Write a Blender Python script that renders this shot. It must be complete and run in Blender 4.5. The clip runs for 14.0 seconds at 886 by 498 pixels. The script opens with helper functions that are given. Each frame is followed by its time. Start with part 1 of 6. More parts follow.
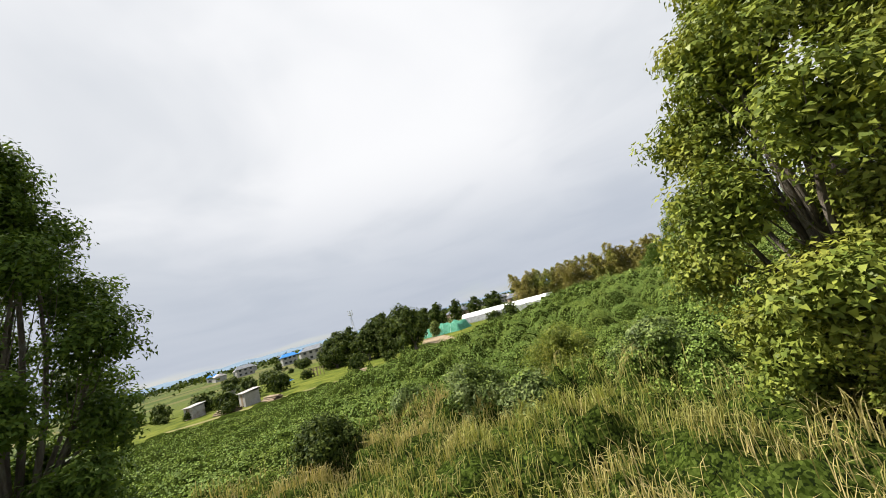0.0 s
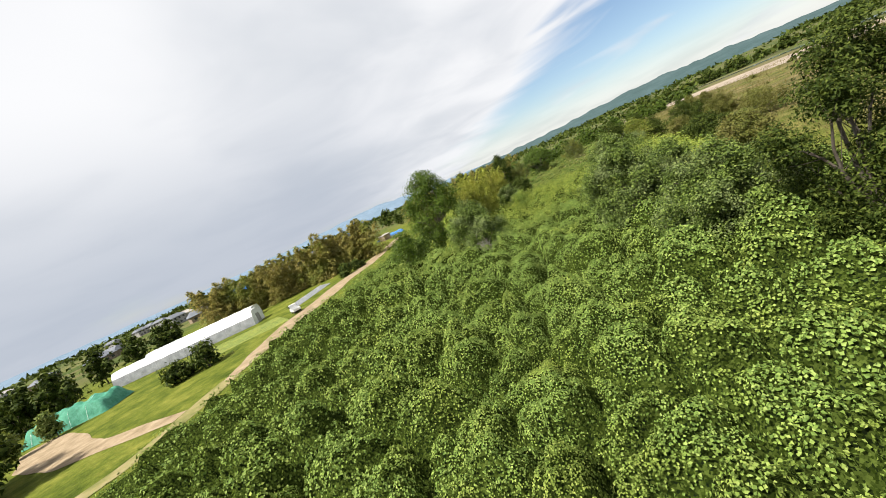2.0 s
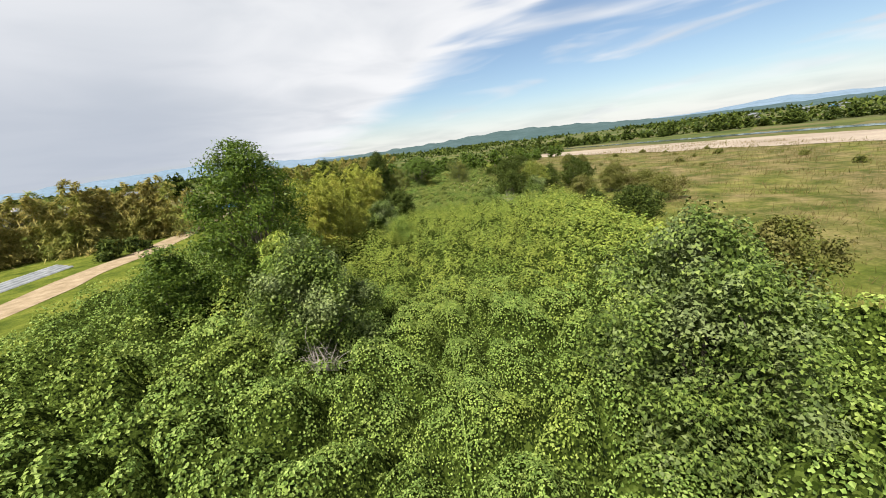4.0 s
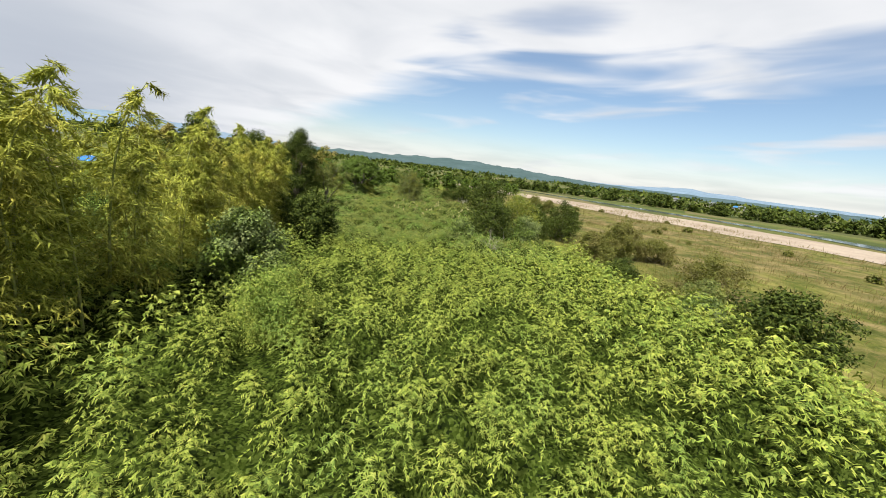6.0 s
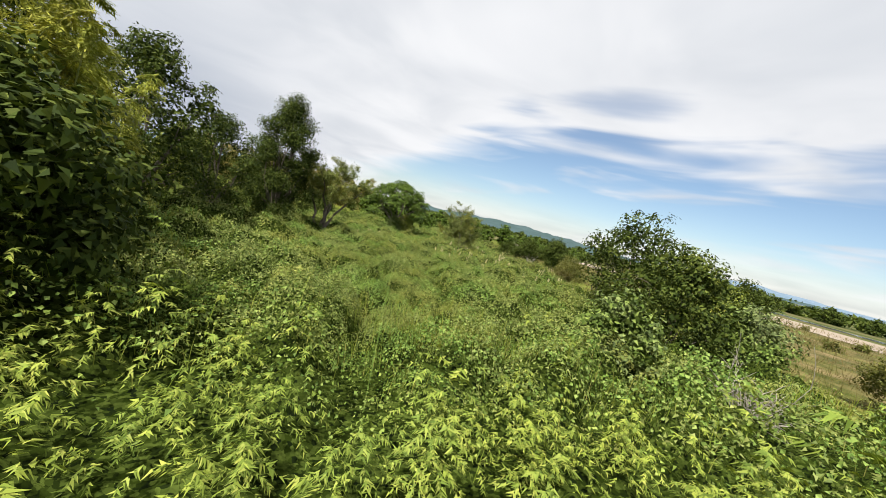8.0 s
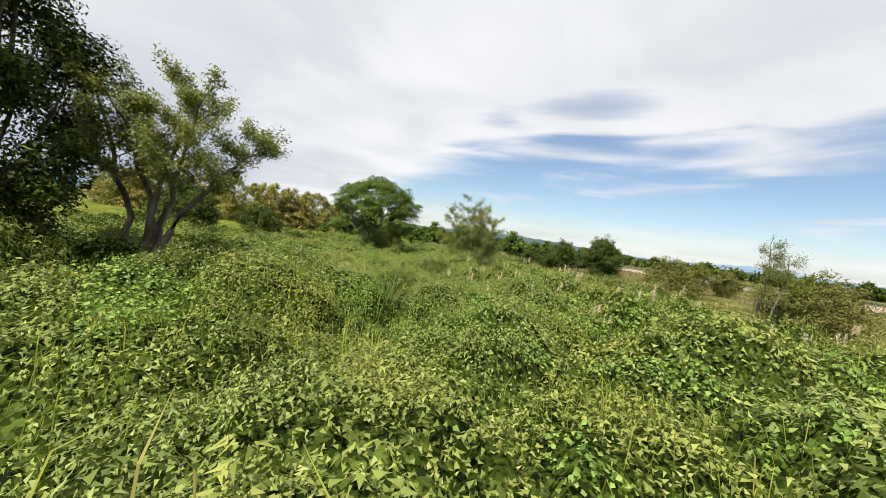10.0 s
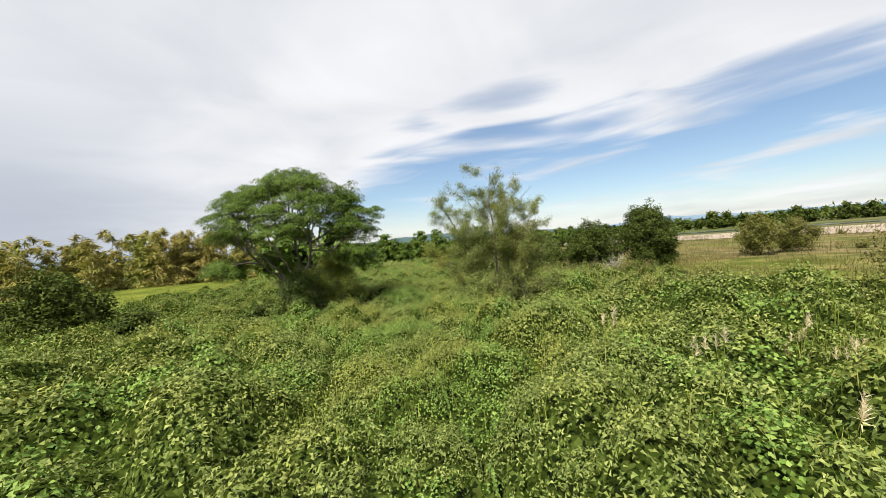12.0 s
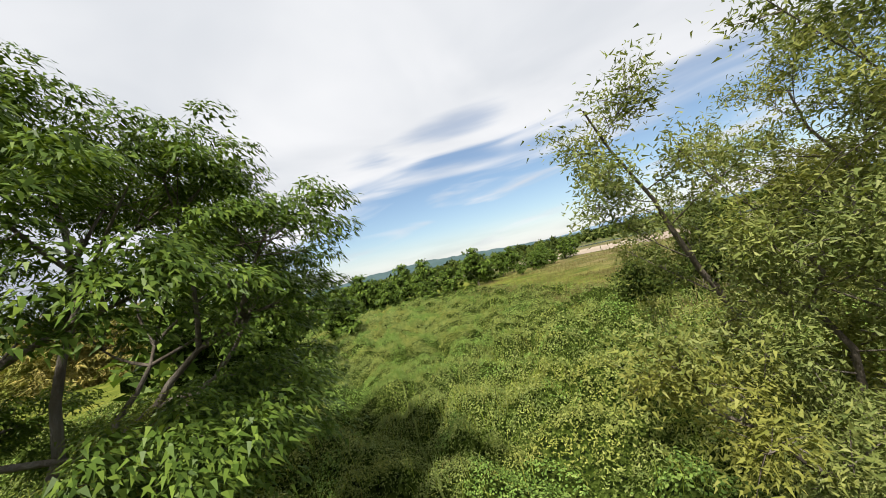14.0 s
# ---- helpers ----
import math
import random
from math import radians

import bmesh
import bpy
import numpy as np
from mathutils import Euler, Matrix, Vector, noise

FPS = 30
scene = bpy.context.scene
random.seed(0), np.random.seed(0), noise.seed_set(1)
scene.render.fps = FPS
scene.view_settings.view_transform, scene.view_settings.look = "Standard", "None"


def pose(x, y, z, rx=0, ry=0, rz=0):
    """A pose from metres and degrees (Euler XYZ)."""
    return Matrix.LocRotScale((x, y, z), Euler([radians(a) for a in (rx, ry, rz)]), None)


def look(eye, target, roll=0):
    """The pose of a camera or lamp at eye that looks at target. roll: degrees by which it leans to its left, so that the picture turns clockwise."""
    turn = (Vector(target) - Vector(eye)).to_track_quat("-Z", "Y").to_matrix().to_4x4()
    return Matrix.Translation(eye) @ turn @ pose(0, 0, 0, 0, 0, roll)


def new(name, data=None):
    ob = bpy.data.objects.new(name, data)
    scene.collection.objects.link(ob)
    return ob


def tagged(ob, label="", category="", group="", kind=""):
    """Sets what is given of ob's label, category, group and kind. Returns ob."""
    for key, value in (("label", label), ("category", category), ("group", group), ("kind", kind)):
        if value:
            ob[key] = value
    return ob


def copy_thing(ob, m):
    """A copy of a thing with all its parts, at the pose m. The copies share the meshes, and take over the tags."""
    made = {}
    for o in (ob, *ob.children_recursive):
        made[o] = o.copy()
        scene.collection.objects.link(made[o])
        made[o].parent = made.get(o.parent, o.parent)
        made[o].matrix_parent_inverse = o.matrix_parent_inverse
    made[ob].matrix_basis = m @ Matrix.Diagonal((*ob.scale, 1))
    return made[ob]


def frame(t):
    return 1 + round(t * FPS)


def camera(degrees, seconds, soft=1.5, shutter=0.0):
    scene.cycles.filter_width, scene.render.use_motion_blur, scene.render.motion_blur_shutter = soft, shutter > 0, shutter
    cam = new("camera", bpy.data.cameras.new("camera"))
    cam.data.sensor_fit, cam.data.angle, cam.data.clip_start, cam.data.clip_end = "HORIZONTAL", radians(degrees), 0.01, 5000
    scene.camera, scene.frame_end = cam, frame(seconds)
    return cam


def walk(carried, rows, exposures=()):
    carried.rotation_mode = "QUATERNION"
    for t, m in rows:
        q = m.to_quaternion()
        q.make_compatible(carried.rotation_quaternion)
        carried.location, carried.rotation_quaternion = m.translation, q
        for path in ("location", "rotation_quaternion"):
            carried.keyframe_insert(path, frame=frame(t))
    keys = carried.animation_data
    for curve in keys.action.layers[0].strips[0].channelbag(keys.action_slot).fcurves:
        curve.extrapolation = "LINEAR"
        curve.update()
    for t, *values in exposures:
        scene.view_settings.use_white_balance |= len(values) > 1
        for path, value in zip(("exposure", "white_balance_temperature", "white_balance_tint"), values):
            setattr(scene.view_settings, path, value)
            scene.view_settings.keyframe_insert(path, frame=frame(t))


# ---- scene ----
cam = camera(99.5, 14.0, soft=0.9)
PATH = [
    (0.0, pose(27.20, -96.16, 5.92, 99.52, 15.32, 70.53)),
    (0.5, pose(21.31, -94.14, 6.84, 97.56, 13.47, 66.69)),
    (1.0, pose(16.40, -91.75, 7.88, 93.53, 18.60, 55.37)),
    (1.5, pose(12.48, -88.90, 9.04, 88.33, 22.60, 40.79)),
    (2.0, pose(9.65, -85.56, 10.11, 80.58, 24.18, 22.29)),
    (2.5, pose(7.83, -81.61, 10.73, 76.31, 20.54, 11.90)),
    (3.0, pose(6.63, -77.17, 11.02, 75.14, 12.92, 7.81)),
    (3.5, pose(5.71, -72.48, 11.04, 74.67, 9.12, 4.99)),
    (4.0, pose(4.72, -67.65, 10.99, 74.89, 6.71, 3.00)),
    (4.5, pose(3.69, -62.51, 10.80, 75.69, 3.06, -0.01)),
    (5.0, pose(2.80, -57.05, 10.43, 76.67, -1.00, -3.02)),
    (5.5, pose(2.23, -51.21, 9.87, 77.45, -4.64, -5.00)),
    (6.0, pose(2.15, -44.98, 9.10, 77.66, -7.04, -4.92)),
    (6.5, pose(2.37, -38.54, 8.21, 77.13, -10.79, -1.27)),
    (7.0, pose(2.50, -32.29, 7.17, 80.35, -14.48, 2.14)),
    (7.5, pose(2.25, -26.32, 6.20, 83.62, -15.07, 2.81)),
    (8.0, pose(1.98, -20.59, 5.28, 84.95, -14.20, 2.63)),
    (8.5, pose(1.64, -15.23, 4.51, 86.22, -11.89, 1.89)),
    (9.0, pose(1.23, -10.10, 3.94, 87.25, -9.27, 1.07)),
    (9.5, pose(0.71, -5.04, 3.61, 87.88, -7.49, 0.64)),
    (10.0, pose(0.07, 0.10, 3.57, 87.94, -7.70, 1.09)),
    (10.5, pose(-0.64, 5.33, 3.70, 87.24, -11.65, 3.72)),
    (11.0, pose(-1.48, 10.26, 3.78, 86.98, -11.95, 4.03)),
    (11.5, pose(-2.35, 14.91, 3.93, 87.17, -7.23, 0.75)),
    (12.0, pose(-3.12, 19.59, 4.09, 89.11, 4.58, -7.78)),
    (12.5, pose(-3.65, 24.37, 4.23, 92.97, 4.48, -8.00)),
    (13.0, pose(-3.98, 28.89, 4.43, 93.87, 4.01, -7.93)),
    (13.5, pose(-3.98, 33.18, 4.77, 93.53, 11.44, -11.58)),
    (14.0, pose(-3.52, 37.25, 5.14, 92.81, 13.13, -11.93)),
]
walk(cam, PATH)

# ------------------------------------------------------------- sky and sun
SUN_AZ, SUN_EL = 146.0, 54.0          # degrees left of +y, and above the horizon


def sky():
    w = bpy.data.worlds.new("sky")
    scene.world = w
    w.use_nodes = True
    nt = w.node_tree
    nt.nodes.clear()
    N, L = nt.nodes.new, nt.links.new

    def math_(op, a, b=None, c=None):
        n = N("ShaderNodeMath")
        n.operation = op
        for i, v in enumerate((a, b, c)):
            if v is None:
                continue
            if isinstance(v, (int, float)):
                n.inputs[i].default_value = v
            else:
                L(v, n.inputs[i])
        return n.outputs[0]

    def step(v, lo, hi):
        n = N("ShaderNodeMapRange")
        n.interpolation_type = "SMOOTHSTEP"
        L(v, n.inputs[0])
        n.inputs[1].default_value, n.inputs[2].default_value = lo, hi
        return n.outputs[0]

    def tex(vec, scale, detail, rough=0.55, dist=0.0):
        n = N("ShaderNodeTexNoise")
        L(vec, n.inputs["Vector"])
        n.inputs["Scale"].default_value, n.inputs["Detail"].default_value = scale, detail
        n.inputs["Roughness"].default_value, n.inputs["Distortion"].default_value = rough, dist
        return n.outputs["Fac"]

    def mix(f, a, b):
        n = N("ShaderNodeMix")
        n.data_type = "RGBA"
        if isinstance(f, float):
            n.inputs[0].default_value = f
        else:
            L(f, n.inputs[0])
        for k, v in ((6, a), (7, b)):
            if isinstance(v, tuple):
                n.inputs[k].default_value = (*v, 1)
            else:
                L(v, n.inputs[k])
        return n.outputs[2]

    co = N("ShaderNodeTexCoord").outputs["Generated"]
    sep = N("ShaderNodeSeparateXYZ")
    L(co, sep.inputs[0])
    x, y, z = sep.outputs
    az = math_("MULTIPLY", math_("ARCTAN2", math_("MULTIPLY", x, -1.0), y), 57.29578)
    el = math_("MULTIPLY", math_("ARCSINE", z), 57.29578)
    # cloud sheet seen in perspective, and streaks that lie flat
    den = math_("ADD", math_("MAXIMUM", z, 0.0), 0.10)
    flat = N("ShaderNodeCombineXYZ")
    L(math_("DIVIDE", x, den), flat.inputs[0])
    L(math_("DIVIDE", y, den), flat.inputs[1])
    sheet = flat.outputs[0]
    streak = N("ShaderNodeCombineXYZ")
    L(math_("MULTIPLY", az, 0.045), streak.inputs[0])
    L(math_("ADD", math_("MULTIPLY", el, 0.30), math_("MULTIPLY", az, 0.012)), streak.inputs[1])
    st = tex(streak.outputs[0], 1.0, 3.5, 0.5, 0.4)
    big = tex(sheet, 0.42, 3.0, 0.45, 0.3)
    fine = tex(sheet, 1.1, 4.0, 0.5, 0.5)
    # the sheet's torn edge: full cover above it, open sky below
    edge = N("ShaderNodeMapRange")
    edge.interpolation_type = "SMOOTHSTEP"
    L(az, edge.inputs[0])
    for i, v in enumerate((26.0, -8.0, -2.0, 14.0)):
        edge.inputs[i + 1].default_value = v
    above = math_("SUBTRACT", el, edge.outputs[0])
    above = math_("ADD", above, math_("MULTIPLY", math_("SUBTRACT", st, 0.5), 15.0))
    cover = step(above, -2.6, 3.4)

    def gap(a0, e0, wa, we):
        da = math_("DIVIDE", math_("SUBTRACT", az, a0), wa)
        de = math_("DIVIDE", math_("SUBTRACT", math_("ADD", el, math_("MULTIPLY", az, 0.03)), e0), we)
        d = math_("ADD", math_("MULTIPLY", da, da), math_("MULTIPLY", de, de))
        return step(math_("ADD", d, math_("MULTIPLY", math_("SUBTRACT", st, 0.5), 2.6)), 1.3, 0.0)

    # thin places in the sheet over the river plain
    for a0, e0, wa, we, f in ((-17.0, 14.6, 8.0, 1.9, 0.85), (-19.0, 19.6, 9.0, 2.2, 0.55), (-50.0, 14.6, 11.0, 2.2, 0.75), (-75.0, 17.0, 12.0, 3.0, 0.8)):
        cover = math_("MULTIPLY", cover, math_("SUBTRACT", 1.0, math_("MULTIPLY", gap(a0, e0, wa, we), f)))
    wisps = math_("MULTIPLY", step(st, 0.50, 0.72), 0.9)
    low = step(el, 6.0, 0.5)
    cover = math_("MAXIMUM", cover, math_("MAXIMUM", wisps, math_("MULTIPLY", low, 0.66)))

    sky_ = N("ShaderNodeTexSky")
    sky_.sky_type, sky_.sun_disc = "NISHITA", False
    sky_.sun_elevation, sky_.sun_rotation = radians(SUN_EL), radians(-SUN_AZ)
    sky_.air_density, sky_.dust_density, sky_.ozone_density = 1.0, 0.6, 2.0
    dim = N("ShaderNodeVectorMath")
    dim.operation = "SCALE"
    L(sky_.outputs[0], dim.inputs[0])
    dim.inputs[3].default_value = 0.13
    grey = mix(step(math_("ADD", math_("MULTIPLY", big, 0.6), math_("MULTIPLY", fine, 0.4)), 0.34, 0.62), (0.68, 0.71, 0.76), (0.94, 0.945, 0.965))
    dusk = math_("MULTIPLY", step(el, 26.0, 3.0), step(az, 14.0, 42.0))
    grey = mix(math_("MULTIPLY", dusk, 0.85), grey, (0.47, 0.52, 0.61))
    col = mix(cover, dim.outputs[0], grey)
    bg = N("ShaderNodeBackground")
    L(col, bg.inputs[0])
    bg.inputs[1].default_value = SKY
    out = N("ShaderNodeOutputWorld")
    L(bg.outputs[0], out.inputs[0])


SKY = 0.48
scene.view_settings.exposure = 1.10
sky()
sun = new("sun", bpy.data.lights.new("sun", "SUN"))
sun.data.energy, sun.data.angle, sun.data.color = 5.0, radians(3), (1.0, 0.95, 0.86)
_a, _e = radians(SUN_AZ), radians(SUN_EL)
sun.matrix_world = look((-math.sin(_a) * math.cos(_e) * 90, math.cos(_a) * math.cos(_e) * 90, math.sin(_e) * 90), (0, 0, 0))


# ------------------------------------------------------------- materials
def shader(name):
    m = bpy.data.materials.new(name)
    m.use_nodes = True
    nt = m.node_tree
    return m, nt, nt.nodes["Principled BSDF"], nt.nodes["Material Output"]


def ramp(nt, fac, cols, pos=None):
    n = nt.nodes.new("ShaderNodeValToRGB")
    e = n.color_ramp.elements
    while len(e) < len(cols):
        e.new(0.5)
    for i, c in enumerate(cols):
        e[i].position = pos[i] if pos else i / (len(cols) - 1)
        e[i].color = (*c, 1)
    nt.links.new(fac, n.inputs[0])
    return n.outputs[0]


def noise_(nt, scale, detail=4.0, rough=0.6, dist=0.0, stretch=None):
    n = nt.nodes.new("ShaderNodeTexNoise")
    n.inputs["Scale"].default_value, n.inputs["Detail"].default_value = scale, detail
    n.inputs["Roughness"].default_value, n.inputs["Distortion"].default_value = rough, dist
    g = nt.nodes.new("ShaderNodeNewGeometry").outputs["Position"]
    if stretch:
        v = nt.nodes.new("ShaderNodeMapping")
        v.inputs["Scale"].default_value = stretch
        nt.links.new(g, v.inputs["Vector"])
        g = v.outputs[0]
    nt.links.new(g, n.inputs["Vector"])
    return n.outputs["Fac"]


def blend(nt, f, a, b, mode="MIX"):
    n = nt.nodes.new("ShaderNodeMix")
    n.data_type, n.blend_type = "RGBA", mode
    for k, v in ((0, f), (6, a), (7, b)):
        if isinstance(v, (int, float)):
            n.inputs[k].default_value = v
        elif isinstance(v, tuple):
            n.inputs[k].default_value = (*v, 1)
        else:
            nt.links.new(v, n.inputs[k])
    return n.outputs[2]


def leaf_mat(name, cols, patch=None, through_=0.30, gloss=0.55, scale=0.35, tuft=2.2):
    """Leaves: each leaf its own tone, with drifts of another tone over metres."""
    m, nt, p, out = shader(name)
    rnd = nt.nodes.new("ShaderNodeNewGeometry").outputs["Random Per Island"]
    c = ramp(nt, rnd, cols)
    if patch:
        f = nt.nodes.new("ShaderNodeMapRange")
        nt.links.new(noise_(nt, scale, 3.0), f.inputs[0])
        f.inputs[1].default_value, f.inputs[2].default_value = 0.47, 0.66
        f.inputs[4].default_value = 0.8
        c = blend(nt, f.outputs[0], c, ramp(nt, rnd, patch))
    c = blend(nt, 1.0, c, ramp(nt, noise_(nt, tuft, 2.0, 0.5), [(0.80, 0.82, 0.80), (1.0, 1.0, 1.0), (1.16, 1.15, 1.10)], [0.36, 0.5, 0.64]), "MULTIPLY")
    nt.links.new(c, p.inputs["Base Color"])
    p.inputs["Roughness"].default_value = gloss
    p.inputs["Specular IOR Level"].default_value = 0.07
    tr = nt.nodes.new("ShaderNodeBsdfTranslucent")
    nt.links.new(blend(nt, 0.75, c, (1.25, 1.2, 0.55), "MULTIPLY"), tr.inputs[0])
    mx = nt.nodes.new("ShaderNodeMixShader")
    mx.inputs[0].default_value = through_
    nt.links.new(p.outputs[0], mx.inputs[1])
    nt.links.new(tr.outputs[0], mx.inputs[2])
    nt.links.new(mx.outputs[0], out.inputs[0])
    return m


def rough_mat(name, cols, scale=2.0, rough=0.9, bump=0.4, scale2=None, metal=0.0, stretch=None, spec=0.12):
    """A matt surface with two scales of variation and relief."""
    m, nt, p, out = shader(name)
    a = noise_(nt, scale, 6.0, 0.6, 0.2, stretch)
    b = noise_(nt, scale2 or scale * 9, 4.0, 0.7, 0.0, stretch)
    c = ramp(nt, a, cols, [0.3 + 0.4 * i / max(1, len(cols) - 1) for i in range(len(cols))])
    c = blend(nt, 0.5, c, ramp(nt, b, [(0.62, 0.62, 0.62), (1.3, 1.3, 1.3)], [0.3, 0.7]), "MULTIPLY")
    nt.links.new(c, p.inputs["Base Color"])
    p.inputs["Roughness"].default_value, p.inputs["Metallic"].default_value = rough, metal
    p.inputs["Specular IOR Level"].default_value = spec
    bp = nt.nodes.new("ShaderNodeBump")
    bp.inputs["Strength"].default_value = bump
    bp.inputs["Distance"].default_value = 0.05
    nt.links.new(b, bp.inputs["Height"])
    nt.links.new(bp.outputs[0], p.inputs["Normal"])
    return m


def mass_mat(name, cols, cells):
    """Shade among packed leaves, painted as dark cells of different tone and bump height."""
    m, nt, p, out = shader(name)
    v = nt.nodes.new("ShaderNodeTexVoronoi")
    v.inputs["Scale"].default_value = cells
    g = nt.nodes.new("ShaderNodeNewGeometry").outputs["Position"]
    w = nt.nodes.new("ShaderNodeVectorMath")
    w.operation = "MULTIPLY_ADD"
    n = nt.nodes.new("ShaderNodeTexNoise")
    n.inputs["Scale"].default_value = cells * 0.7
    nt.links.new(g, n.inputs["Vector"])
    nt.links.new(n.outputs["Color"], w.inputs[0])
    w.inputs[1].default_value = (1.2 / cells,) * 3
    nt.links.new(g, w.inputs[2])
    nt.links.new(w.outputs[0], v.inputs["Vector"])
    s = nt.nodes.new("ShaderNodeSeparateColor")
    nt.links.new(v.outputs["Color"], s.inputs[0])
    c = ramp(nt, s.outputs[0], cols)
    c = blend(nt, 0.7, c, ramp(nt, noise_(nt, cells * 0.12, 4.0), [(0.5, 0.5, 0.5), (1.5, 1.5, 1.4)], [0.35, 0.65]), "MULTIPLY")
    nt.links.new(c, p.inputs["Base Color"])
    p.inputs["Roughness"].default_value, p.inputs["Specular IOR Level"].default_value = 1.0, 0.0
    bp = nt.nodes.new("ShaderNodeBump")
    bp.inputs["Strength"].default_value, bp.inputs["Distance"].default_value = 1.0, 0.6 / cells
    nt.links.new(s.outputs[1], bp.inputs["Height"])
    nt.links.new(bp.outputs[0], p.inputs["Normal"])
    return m


